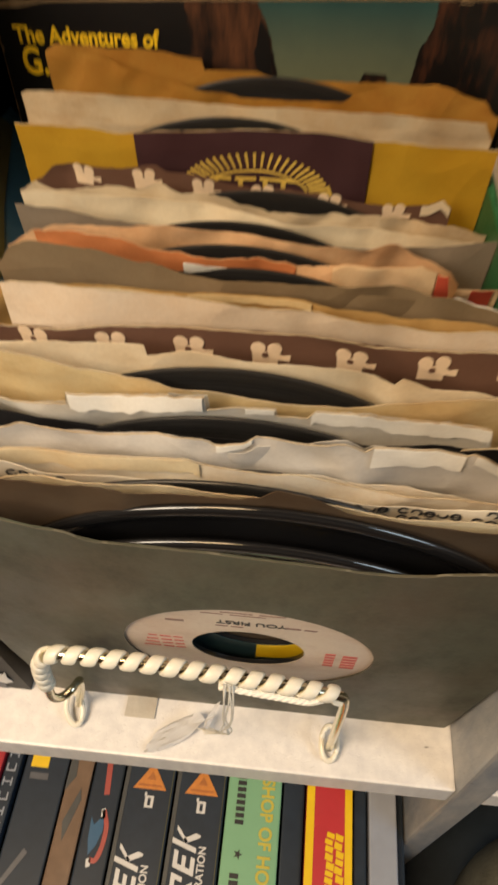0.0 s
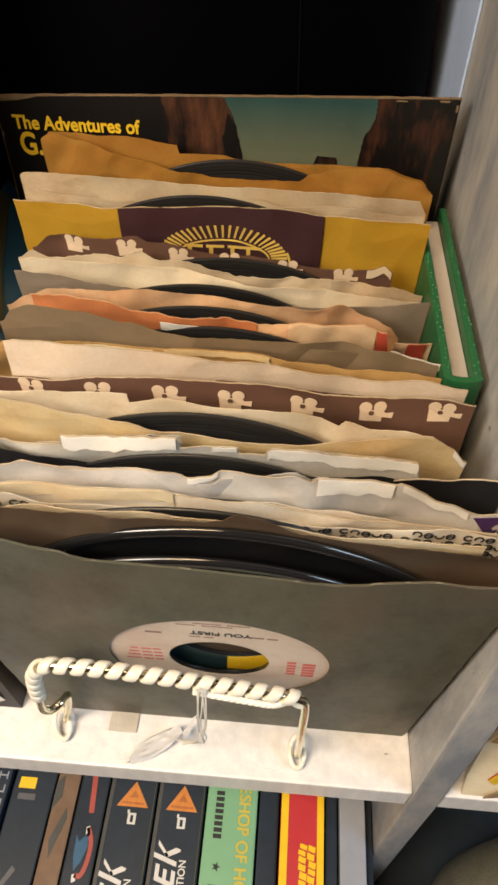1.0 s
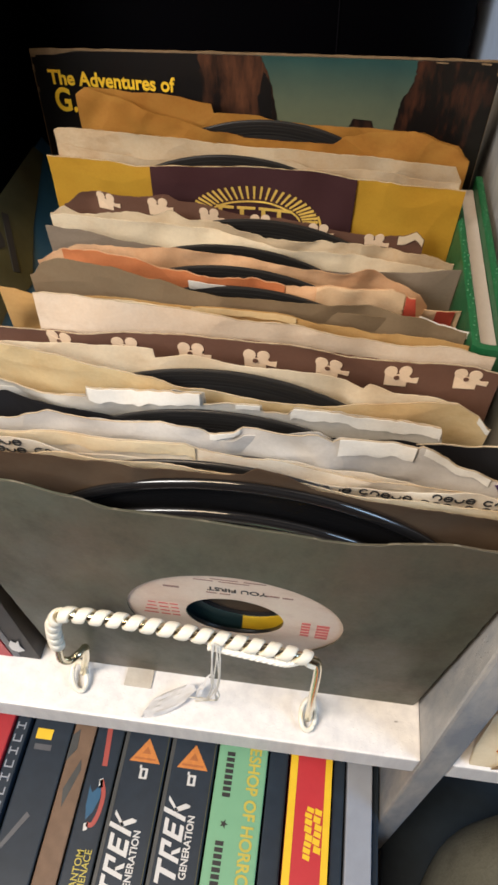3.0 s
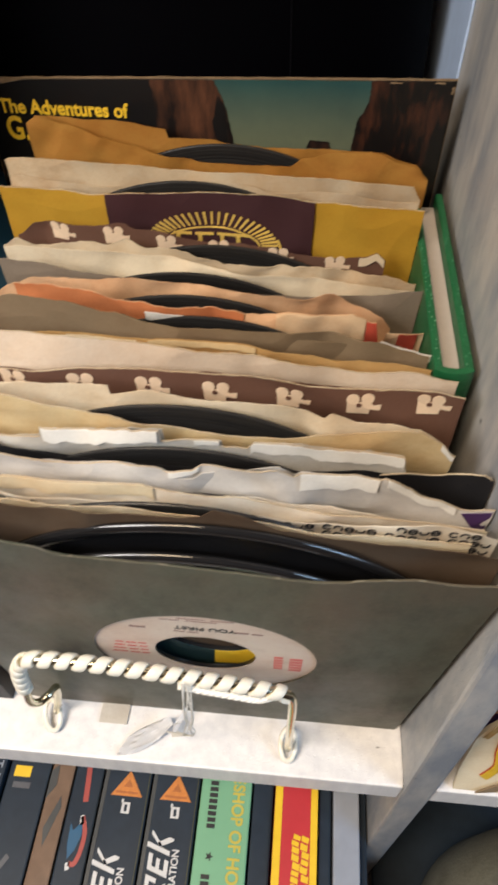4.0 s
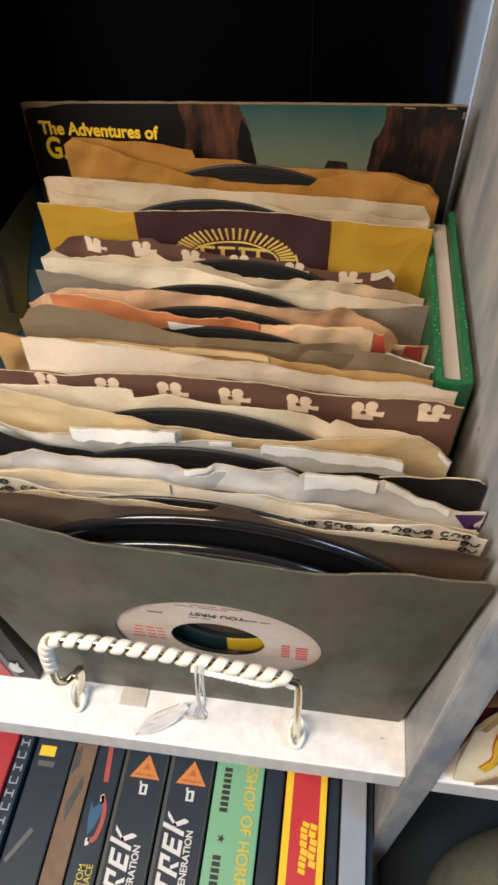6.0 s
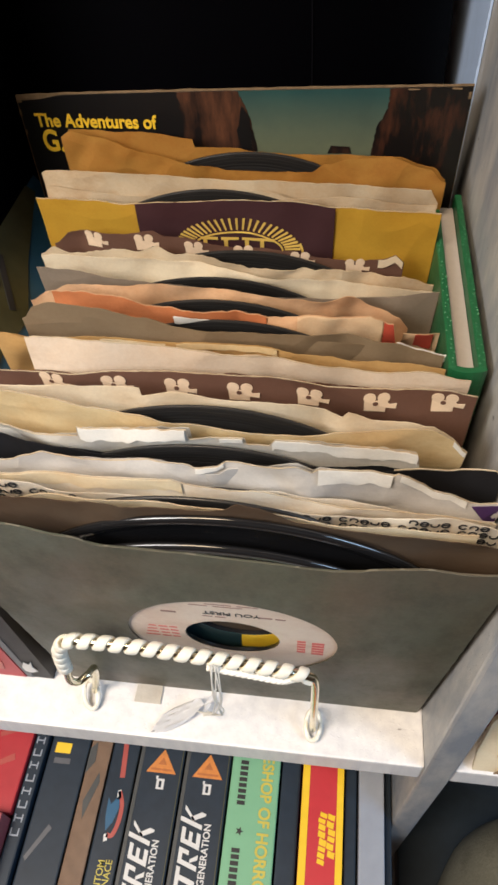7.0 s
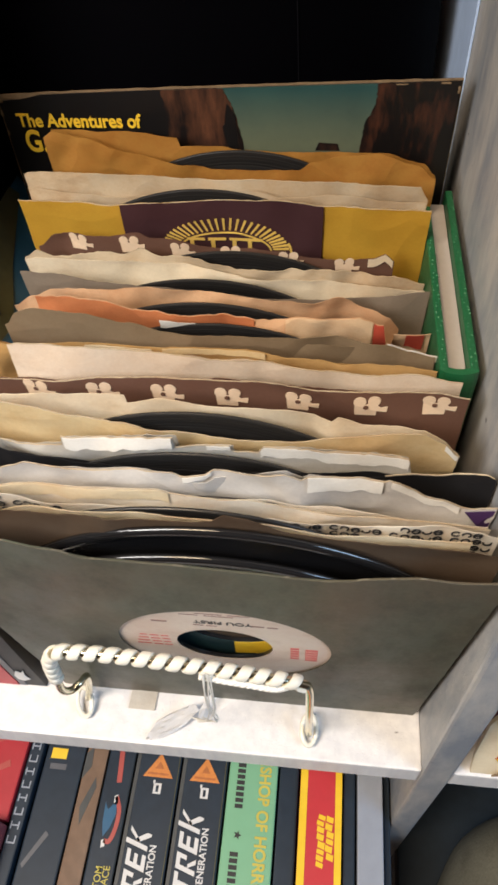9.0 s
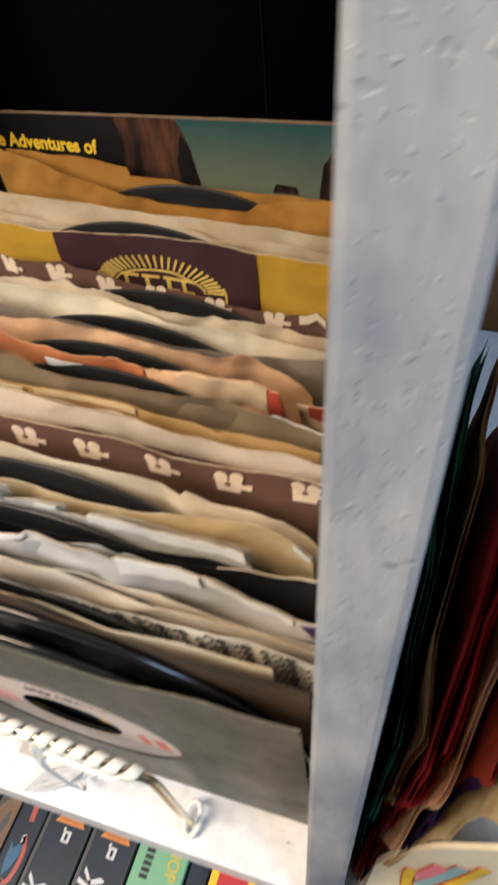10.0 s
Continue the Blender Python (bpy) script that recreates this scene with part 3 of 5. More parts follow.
# --- records, built once about their own axis (local z)
def disc_profile(bead=1.0):
    """radius, half thickness"""
    return [(0.0193, 0.0007), (0.0200, 0.0009), (0.0440, 0.0009), (0.0452, 0.0006), (0.0500, 0.0007), (0.0510, 0.0005),
            (0.0818, 0.0005), (0.0828, 0.0005 + 0.0003 * bead), (0.0838, 0.0005 + 0.0007 * bead), (0.0850, 0.0005 + 0.0009 * bead), (0.0860, 0.0005 + 0.0008 * bead), (0.0868, 0.0005 + 0.0005 * bead), (0.0873, 0.0004 + 0.0001 * bead), (0.0874, 0.0002)]


def record_mesh(bead=1.0):
    bm = bmesh.new()
    prof = [(r, h) for r, h in disc_profile(bead)]
    loop = prof + [(r, -h) for r, h in prof[::-1]]
    n = 160
    rings = [[bm.verts.new((r * math.cos(math.tau * k / n), r * math.sin(math.tau * k / n), h)) for k in range(n)] for r, h in loop]
    for a, b in zip(rings, rings[1:] + rings[:1]):
        for k in range(n):
            bm.faces.new((a[k], a[(k + 1) % n], b[(k + 1) % n], b[k]))
    bmesh.ops.recalc_face_normals(bm, faces=bm.faces)
    return bm


def ring_mesh(r0, r1, z, n=72, thick=0.00015):
    bm = bmesh.new()
    rings = [[bm.verts.new((r * math.cos(math.tau * k / n), r * math.sin(math.tau * k / n), h)) for k in range(n)]
             for r, h in ((r0, z), (r1, z), (r1, z + thick), (r0, z + thick))]
    for a, b in zip(rings, rings[1:] + rings[:1]):
        for k in range(n):
            bm.faces.new((a[k], a[(k + 1) % n], b[(k + 1) % n], b[k]))
    bmesh.ops.recalc_face_normals(bm, faces=bm.faces)
    return bm


def make_record(label_mat, text, disc_mat="vinyl"):
    ob = thing("vinyl_record", text, "record", "seven-inch records in their sleeves")
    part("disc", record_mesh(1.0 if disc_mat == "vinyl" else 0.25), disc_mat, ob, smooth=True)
    part("label", ring_mesh(0.0195, 0.0440, 0.0009), label_mat, ob)
    return ob


def stand(x, y, z_edge, lean=0.10):
    """Pose of an upright record whose top edge is at z_edge."""
    zc = z_edge - 0.0874
    return pose(x, y + lean * 0.0874, zc, 90 + math.degrees(math.atan(lean)), 0, 0)


mm = 0.001
first = make_record("label", "shiny black seven-inch record with a pale pink paper label")
first.matrix_basis = stand(-0.0003, 0.0069, 0.1845, 0.115)
second = make_record("label_teal", "shiny black seven-inch record with a teal and yellow label")
second.matrix_basis = stand(0.0030, 0.0106, 0.1945, 0.115)
patch = [math.radians(-92 + 70 * k / 12) for k in range(13)]
part("yellow_print", prism([(0.0200 * math.cos(a), 0.0200 * math.sin(a)) for a in patch] + [(0.036 * math.cos(a), 0.036 * math.sin(a)) for a in patch[::-1]],
                           lambda u, v, d: (u, v, 0.0011 + d), 0.0001), "box_yellow", second, "yellow printed half of the label")
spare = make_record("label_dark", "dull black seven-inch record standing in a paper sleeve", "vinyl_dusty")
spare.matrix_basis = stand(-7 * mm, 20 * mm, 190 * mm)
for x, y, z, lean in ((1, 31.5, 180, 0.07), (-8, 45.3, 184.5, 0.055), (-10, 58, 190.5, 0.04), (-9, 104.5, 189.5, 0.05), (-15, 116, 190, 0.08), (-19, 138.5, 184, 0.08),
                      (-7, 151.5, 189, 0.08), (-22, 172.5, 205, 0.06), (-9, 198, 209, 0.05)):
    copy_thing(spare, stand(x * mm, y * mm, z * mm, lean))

# front sleeve: a stiff card with a round window onto the record's label
f1 = Sheet(5, [(-94, 191), (-63, 191), (-46, 186), (-36, 181), (-11, 180), (13, 178), (34, 176), (43, 177), (49, 180), (64, 183), (74, 182), (89, 184)],
           0.115, 0.0003, 1, crumple=0.0)


def windowed(sheet, cx, cz, radius, thick=0.0005):
    """The sheet with a round hole."""
    bm = bmesh.new()
    n, steps = 160, [0, 0.03, 0.1, 0.25, 0.45, 0.7, 0.88, 1.0]
    rings = []
    for k in range(n):
        a = math.tau * k / n
        dx, dz = math.cos(a), math.sin(a)
        far = radius
        while sheet.x0 < cx + dx * far < sheet.x1 and 0.0006 < cz + dz * far < sheet.z_top(cx + dx * far):
            far += 0.0004
        pts = []
        for s in steps:
            r = radius + (far - radius) * s
            x, z = cx + dx * r, cz + dz * r
            y = sheet.y_at(x, z)
            pts.append((bm.verts.new((x, y, z)), bm.verts.new((x, y + thick, z))))
        rings.append(pts)
    for p, q in zip(rings, rings[1:] + rings[:1]):
        for k in range(len(steps) - 1):
            bm.faces.new((p[k][0], p[k + 1][0], q[k + 1][0], q[k][0]))
            bm.faces.new((p[k][1], q[k][1], q[k + 1][1], p[k + 1][1]))
        bm.faces.new((p[0][0], q[0][0], q[0][1], p[0][1]))
        bm.faces.new((p[-1][0], p[-1][1], q[-1][1], q[-1][0]))
    bmesh.ops.recalc_face_normals(bm, faces=bm.faces)
    return bm


s1 = thing("record_sleeve", "grey-green card record sleeve with a round label window", "record sleeve", "seven-inch record sleeves in the row")
part("front_panel", windowed(f1, -0.0003, 0.0965, 0.0428), "green_card", s1, "grey-green card front with round window", True)
part("worn_edge", f1.mesh(thick=0.0006, lift=0.0001, drop=0.0003), "card_edge", s1, "pale worn edge of the card", True)
b1 = Sheet(13, [(-95, 194), (-53, 195), (-46, 194), (-32, 196), (-25, 195), (-4, 195), (3, 196), (7, 200), (12, 199), (26, 192), (40, 189), (57, 188), (72, 185), (89, 181)],
           0.115, 0.0007, 2)
part("back_panel", b1.mesh(), "brown_inside", s1, "brown inside of the card", True)

# the label's print, upside down as the record stands
turned = Matrix.Translation((0, 0, 0.0011)) @ Matrix.Rotation(math.pi, 4, "Z")
text_mesh("YOU FIRST", 0.0046, turned @ Matrix.Translation((-0.0125, -0.0300, 0)), "ink", first, bold=0.0001)


def label_bars(rows):
    bm = bmesh.new()
    for x0, x1, y, h in rows:
        box((x0, y, 0.00105), (x1, y + h, 0.00115), bm=bm)
    return bm


for bar in [(-0.008, 0.002, 0.0375, 0.0007), (0.004, 0.012, 0.0375, 0.0007), (-0.014, -0.007, 0.0355, 0.0007), (-0.005, 0.006, 0.0355, 0.0007), (0.012, 0.017, 0.0270, 0.0012), (0.018, 0.022, 0.0268, 0.0012), (-0.010, -0.006, 0.0240, 0.0009), (-0.005, -0.001, 0.0240, 0.0009), (-0.026, -0.020, 0.0250, 0.0016)]:
    part("print_bar", label_bars([bar]), "faded_ink", first, "unreadable dark small print")
for k in range(5):
    for bar in [(0.0265, 0.0300, -0.012 + 0.0034 * k, 0.0022), (0.0325, 0.0375, -0.013 + 0.0034 * k, 0.0024)] + ([(-0.0370 + 0.001 * k, -0.0310, -0.006 + 0.0040 * k, 0.0012), (-0.0300, -0.0262, -0.0062 + 0.0040 * k, 0.0013), (-0.0254, -0.0222, -0.006 + 0.0040 * k, 0.0012)] if k < 4 else []):
        part("print_bar", label_bars([bar]), "red_ink", first, "unreadable red print")


def rows_of_loops(sheet, x0, x1, z0, rows, pitch):
    """Repeated dark lettering that cannot be read: rows of small open loops and strokes."""
    out = []
    rnd = random.Random(5)
    for r in range(rows):
        x, k = x0 + rnd.random() * pitch, 0
        while x < x1:
            z = z0 - r * 0.0041 - 0.05 * (x - x0)
            if z + 0.0027 < sheet.z_top(x) and x < sheet.x1 - 0.0012:
                a0, a1 = ((40, 330), (-60, 200), (20, 345), (170, 380), (20, 345))[k % 5]
                A = [math.radians(a0 + (a1 - a0) * j / 8) for j in range(9)]
                out.append([(x + 0.00150 * math.cos(a), z + 0.0016 + 0.00165 * math.sin(a)) for a in A] + [(x + 0.00095 * math.cos(a), z + 0.0016 + 0.00105 * math.sin(a)) for a in A[::-1]])
                if k % 5 in (2, 4):
                    out.append([(x - 0.0013, z + 0.0014), (x + 0.0014, z + 0.0014), (x + 0.0014, z + 0.0019), (x - 0.0013, z + 0.0019)])
            k += 1
            x += pitch * (1.6 if k % 5 == 0 else 1.0)
    return out


f2 = Sheet(16.5, [(-102, 186), (-68, 188), (-48, 192), (-34, 192), (-21, 192), (-7, 190), (0, 190), (14, 191), (33, 189), (47, 187), (64, 186), (79, 186)], 0.09, 0.0008, 3)
b2 = Sheet(22, [(-108, 190), (-70, 189), (-52, 184), (-33, 185), (12, 184), (33, 181), (47, 181), (70, 186), (82, 183), (89, 180)], 0.08, 0.0008, 4)
s2 = sleeve("white paper sleeve printed with dark lettering, cream liner inside", f2, "cream", b2, "white")
for shape in rows_of_loops(b2, 0.018, 0.088, 0.1830, 9, 0.0033) + rows_of_loops(b2, -0.102, -0.048, 0.1868, 3, 0.0033):
    part("lettering", b2.print_on([shape]), "ink", s2, "dark unreadable lettering")

f3 = Sheet(28, [(-92, 184), (-73, 184), (-63, 186), (-49, 186), (-34, 186), (-17, 187), (-13, 185), (-8, 184), (3, 182), (11, 183), (33, 180), (48, 179), (68, 177), (88, 175)], 0.075, 0.0008, 5, crumple=0.5)
s3 = sleeve("cream white paper record sleeve with a worn wavy top edge", f3, "white")
part("torn_edge", f3.mesh(lift=0.0006, x0=-0.092, x1=-0.014, drop=0.006), "cream", s3, "pale worn strip", True)

f4 = Sheet(35, [(-94, 181), (-77, 182), (-68, 185), (-63, 187), (-59, 186), (-45, 187), (-26, 188), (-14, 187), (-11, 185), (-3, 186), (0, 189), (10, 189), (23, 193),
                (28, 189), (30, 191), (43, 190), (54, 189), (55, 190), (71, 180), (83, 175), (91, 176)], 0.065, 0.0013, 6, crumple=0.9)
s4 = sleeve("creased lilac-grey paper sleeve with white torn flaps", f4, "lilac")
part("torn_flap", f4.mesh(lift=0.0007, x0=0.030, x1=0.0535, drop=0.0075), "torn", s4, "white torn paper flap", True)
part("torn_flap", f4.mesh(lift=0.0007, x0=0.0560, x1=0.079, drop=0.0035), "torn", s4, "white torn paper edge", True)
part("torn_flap", f4.mesh(lift=0.0006, x0=-0.0105, x1=-0.001, drop=0.0022), "torn", s4, "white torn paper edge", True)
part("corner_print", f4.print_on([[(0.081, 0.1735), (0.0905, 0.1745), (0.0905, 0.1600), (0.086, 0.1660)]]), "purple", s4, "purple printed corner")

f5 = Sheet(42.5, [(-92, 186), (-79, 184), (-59, 181), (-45, 179), (-19, 178), (59, 181), (77, 180), (88, 181), (91, 179)], 0.057, 0.0006, 7)
s5 = sleeve("black card record sleeve with a pale frayed edge", f5, "black_card")
part("frayed_edge", f5.mesh(lift=-0.0006, x0=0.055, x1=0.0905, drop=0.0016), "beige", s5, "pale frayed paper edge", True)

f6 = Sheet(47, [(-94, 185), (-80, 185), (-68, 183), (-54, 184), (-53.5, 188), (-15, 191), (-14.5, 185.5), (-5, 187), (4, 188), (4.5, 185), (13, 185), (15, 189), (30, 189), (32, 188),
                (49, 187), (62, 186), (63, 183), (64, 177)], 0.054, 0.0009, 8, 0.0008, crumple=0.6)
s6 = sleeve("grey-white paper record sleeve with a white torn top edge", f6, "greywhite")
part("torn_flap", f6.mesh(lift=0.0007, x0=-0.053, x1=-0.0155, drop=0.0055), "torn", s6, "white torn paper flap", True)
part("torn_flap", f6.mesh(lift=0.0007, x0=0.014, x1=0.0625, drop=0.0052), "torn", s6, "white torn paper flap", True)
part("torn_flap", f6.mesh(lift=0.0007, x0=-0.0040, x1=0.0042, drop=0.0020), "torn", s6, "white torn paper shred", True)

f7 = Sheet(54, [(-96, 197), (-78, 197), (-67, 195), (-49, 191), (-34, 189), (-20, 185), (0, 183), (8, 182), (24, 182), (39, 186), (58, 190), (67, 190), (73, 186), (80, 179)], 0.043, 0.0009, 9, crumple=0.5)
b7 = Sheet(62, [(-96, 190), (-83, 191), (-55, 193), (-34, 194), (-33.5, 190), (-21, 192), (-1, 190), (19, 190), (31, 187), (37, 185), (39, 187), (49, 184), (59, 184), (69, 182), (75, 177), (82, 170)], 0.038, 0.0009, 10)
s7 = sleeve("tan paper record sleeve with a stained front and rounded corner", f7, "tan", b7, "beige")
part("torn_flap", f7.mesh(lift=0.0007, x0=0.0745, x1=0.0795, drop=0.0028), "torn", s7, "small white torn corner", True)


def projector_mark(cx, cz, s, bent=0.0):
    """A plain two-lobed silhouette with a short arm, as printed on the sleeve, in one outline."""
    def lobe(ox, oz, r, a0, a1, n=9):
        return [(ox + r * math.cos(math.radians(a0 + (a1 - a0) * k / n)), oz + r * math.sin(math.radians(a0 + (a1 - a0) * k / n))) for k in range(n + 1)]
    pts = [(-0.52, -0.55), (0.46, -0.55), (0.46, -0.24), (0.92, -0.30), (0.95, 0.0), (0.62, -0.04), (0.50, 0.08)]
    pts += lobe(0.32, 0.30 + bent, 0.29, -35, 215) + lobe(-0.32, 0.31, 0.29, -35, 215)
    return [[(cx + s * x, cz + s * z) for x, z in pts]]


f9 = Sheet(74, [(-98, 185), (-89, 185), (-67, 187), (-45, 189), (-23, 190), (-2, 190), (22, 190), (39, 189), (59, 188), (74, 188), (84, 186)], 0.02, 0.0006, 11)
s9 = sleeve("chocolate brown paper sleeve printed with cream silhouettes", f9, "camel_brown")
for k, cx in enumerate((-72, -48, -24, -0.5, 25, 49, 73)):
    dot = [(cx * mm - 0.0003 + 0.0010 * math.cos(math.tau * j / 10), 0.1818 + 0.0010 * math.sin(math.tau * j / 10)) for j in range(10)]
    part("mark_centre", f9.print_on([dot], 0.0007), "camel_brown", s9, "brown dot in the silhouette")
    part("printed_mark", f9.print_on(projector_mark(cx * mm, 0.1818, 0.0078, 0.02 * (k % 3))), "print_cream", s9, "cream printed silhouette")

f10 = Sheet(81, [(-81, 197), (-75, 198), (-55, 197), (-34, 196), (-15, 195), (-7, 193), (6, 193), (28, 191), (49, 188), (59, 189), (65, 190), (82, 187)], 0.005, 0.0009, 12, crumple=0.6)
sleeve("pinkish white paper record sleeve, softly creased", f10, "pink")
f11 = Sheet(88, [(-97, 193), (-92, 193), (-83, 191), (-55, 192), (-29, 191), (-19, 192), (5, 192), (21, 189), (38, 188), (59, 187), (74, 185)], 0.015, 0.0009, 13, crumple=0.6)
s11 = sleeve("ochre paper record sleeve with a torn pale shred at its edge", f11, "ochre")
part("torn_flap", f11.mesh(lift=0.0012, x0=-0.055, x1=-0.030, drop=0.006), "cream", s11, "pale torn paper shred", True)
part("worn_edge", f11.mesh(lift=0.0007, x0=-0.026, x1=0.012, drop=0.003), "tan", s11, "pale worn edge", True)
f12 = Sheet(96, [(-88, 193), (-81, 200), (-75, 202), (-59, 200), (-40, 195), (-27, 192), (4, 191), (23, 191), (38, 191), (55, 189), (64, 186), (74, 184)], 0.02, 0.0008, 14)
s12 = sleeve("grey-brown paper record sleeve", f12, "greybrown")
part("torn_flap", f12.mesh(lift=-0.0008, x0=0.056, x1=0.075, drop=0.003), "torn", s12, "white torn corner", True)

f13 = Sheet(109, [(-84, 193), (-81, 195), (-68, 196), (-52, 195), (-40, 192), (-20, 190), (2, 190), (9, 189), (29, 190), (46, 192), (55, 188), (57, 178)], 0.08, 0.0017, 15, 0.0008, crumple=1.0)
b13 = Sheet(122, [(-97, 180), (-88, 185), (-77, 190), (-56, 191), (-32, 191), (-9, 190), (1, 188), (15, 187), (28, 186), (37, 189), (49, 183), (59, 179), (63, 173)], 0.08, 0.0016, 16, crumple=1.0)
s13 = sleeve("crumpled orange and peach paper record sleeve, faded", f13, "peach", b13, "peach")
part("colour_band", f13.mesh(lift=0.0006, x0=-0.080, x1=0.006, drop=0.011), "orange", s13, "faded orange printed band", True)
part("faded_patch", f13.mesh(lift=0.0006, x0=0.018, x1=0.0510, drop=0.013), "faded_peach", s13, "faded cream crumpled patch", True)
part("red_corner", f13.mesh(lift=0.0006, x0=0.0515, x1=0.0568, drop=0.012), "red", s13, "red printed corner", True)
f13c = Sheet(114, [(60, 180), (66, 181), (74, 181)], 0.08, 0.0008, 17)
part("torn_corner", f13c.mesh(), "faded_peach", s13, "pale torn corner flap", True)
part("red_corner", f13c.mesh(lift=0.0006, x0=0.0645, x1=0.0715, drop=0.009), "red", s13, "red printed stamp", True)
f13d = Sheet(103, [(-30, 191), (-14, 189), (2, 187), (12, 186)], 0.08, 0.0006, 18)
part("paper_shred", f13d.mesh(drop=0.004), "torn", s13, "white torn shred", True)

f14 = Sheet(132, [(-95, 190), (-84, 189), (-59, 186), (-40, 184), (-10, 182), (28, 180), (49, 182), (74, 186)], 0.08, 0.0009, 19)
b14 = Sheet(143, [(-97, 188), (-91, 189), (-60, 188), (-30, 186), (-12, 183), (10, 181), (20, 181), (50, 179), (74, 177)], 0.08, 0.0014, 20, crumple=0.8)
s14 = sleeve("grey paper record sleeve with a creased white liner", f14, "grey", b14, "beige")
f15 = Sheet(147, [(-98, 187), (-91, 191), (-85, 188), (-62, 190), (-54, 189), (-46, 192), (-37, 189), (-27, 189), (-12, 185), (-7, 183), (13, 183), (18, 184), (37, 184), (47, 182), (61, 181), (74, 178)],
            0.08, 0.0016, 21, 0.0008, crumple=1.0)
b15 = Sheet(155, [(-95, 186), (-86, 192), (-76, 193), (-63, 193), (-48, 195), (-44, 192), (-38, 192), (-13, 188), (9, 187), (27, 184), (42, 183), (52, 184), (57, 187), (61, 183)], 0.08, 0.0010, 22, crumple=0.6)
s15 = sleeve("crumpled white and brown paper sleeve with cream silhouettes", f15, "old_white", b15, "camel_brown")
for k, cx in enumerate((-76, -53, -31, -9, 16, 40)):
    cz = (189, 189, 186, 185, 183, 180)[k]
    part("printed_mark", b15.print_on(projector_mark(cx * mm, cz * mm, 0.0070, 0.02 * (k % 3))), "print_cream", s15, "cream printed silhouette")
part("torn_flap", b15.mesh(lift=0.0006, x0=0.0500, x1=0.0605, drop=0.0045), "beige", s15, "pale torn corner", True)

f16 = Sheet(167, [(-103, 202), (-78, 202), (-65, 200), (-44, 202), (-14, 204), (11, 204), (31, 202), (59, 201), (74.5, 201)], 0.06, 0.0009, 23, crumple=0.5)
s16 = sleeve("yellow paper sleeve with plum centre and printed sunburst", f16, "yellow")
panel16 = [(-0.058 + 0.088 * k / 24, min(f16.z_top(-0.058 + 0.088 * k / 24) + 0.0002, 0.3)) for k in range(25)]
centre = bmesh.new()
cols = []
for x, zt in panel16:
    col = []
    for r in range(12):
        z = zt - 0.09 * (r / 11) ** 1.3
        col.append(centre.verts.new((x, f16.y_at(x, z) - 0.0008, z)))
    cols.append(col)
for c, d in zip(cols, cols[1:]):
    for k in range(11):
        centre.faces.new((c[k], c[k + 1], d[k + 1], d[k]))
part("centre_panel", centre, "plum", s16, "plum brown printed centre panel", True)
rays = []
for k in range(27):
    a = math.radians(4 + 172 * k / 26)
    c, s = math.cos(a), math.sin(a)
    w = 0.00055
    p0, p1 = (-0.013 + 0.0215 * c, 0.1795 + 0.0098 * s), (-0.013 + 0.0285 * c, 0.1795 + 0.0160 * s)
    d = Vector((p1[0] - p0[0], p1[1] - p0[1])).normalized()
    rays.append([(p0[0] - d.y * w * 0.7, p0[1] + d.x * w * 0.7), (p0[0] + d.y * w * 0.7, p0[1] - d.x * w * 0.7), (p1[0] + d.y * w, p1[1] - d.x * w), (p1[0] - d.y * w, p1[1] + d.x * w)])
for ray in rays:
    part("sun_ray", f16.print_on([ray], 0.0013), "gold", s16)
oval = [(-0.013 + 0.0296 * math.cos(math.radians(a)), 0.1780 + 0.0168 * math.sin(math.radians(a))) for a in (-35, -22, -8, 6, 18)]
for side in (oval, [(-0.026 - x, z) for x, z in oval]):
    part("oval_line", f16.print_on([stroke_band(side, 0.0005)], 0.0013), "gold", s16)
inner_oval = [(-0.013 + 0.0205 * math.cos(math.radians(a)), 0.1792 + 0.0088 * math.sin(math.radians(a))) for a in range(2, 180, 11)]
part("oval_line", f16.print_on([stroke_band(inner_oval, 0.0004)], 0.0013), "gold", s16)
blocks = []
for x0 in (-30, -20.5, -11, -4):
    blocks += [[((x0 + a) * mm, (b) * mm), ((x0 + c) * mm, b * mm), ((x0 + c) * mm, e * mm), ((x0 + a) * mm, e * mm)]
               for a, c, b, e in ((0, 8, 184.0, 185.3), (1.2, 3.0, 172.0, 184.0), (3.0, 6.5, 178.0, 179.2))]
for block in blocks:
    part("printed_mark", f16.print_on([block], 0.0013), "gold", s16)

f17 = Sheet(178, [(-102, 208), (-100, 209), (-79, 209), (-53, 208), (-15, 207), (35, 206), (70, 205), (74, 198)], 0.06, 0.0007, 24, crumple=0.8)
s17 = sleeve("white paper record sleeve with a folded top edge", f17, "old_white")
lip = Sheet(175, [(-101, 203), (-78, 201), (-60, 199), (-40, 201), (-20, 204), (0, 204), (12, 201), (40, 202), (58, 199), (73, 199)], 0.06, 0.0008, 25, crumple=0.9)
part("front_fold", lip.mesh(), "old_white", s17, "creased shaded front fold", True)

f18 = Sheet(193, [(-95, 217), (-91, 220), (-79, 217), (-56, 210), (-33, 205), (-17, 203), (18, 203), (24, 207), (37, 210), (52, 211), (69, 206), (78, 200)], 0.05, 0.0013, 26, crumple=0.9)
b18 = Sheet(201, [(-94, 217), (-57, 216), (-37, 213), (-36, 209), (-18, 210), (-7, 208), (8, 207), (34, 207), (55, 207), (73, 202), (79, 196)], 0.05, 0.0010, 27, crumple=0.9)
sleeve("orange-brown kraft paper record sleeve, crumpled at one corner", f18, "kraft", b18, "kraft")

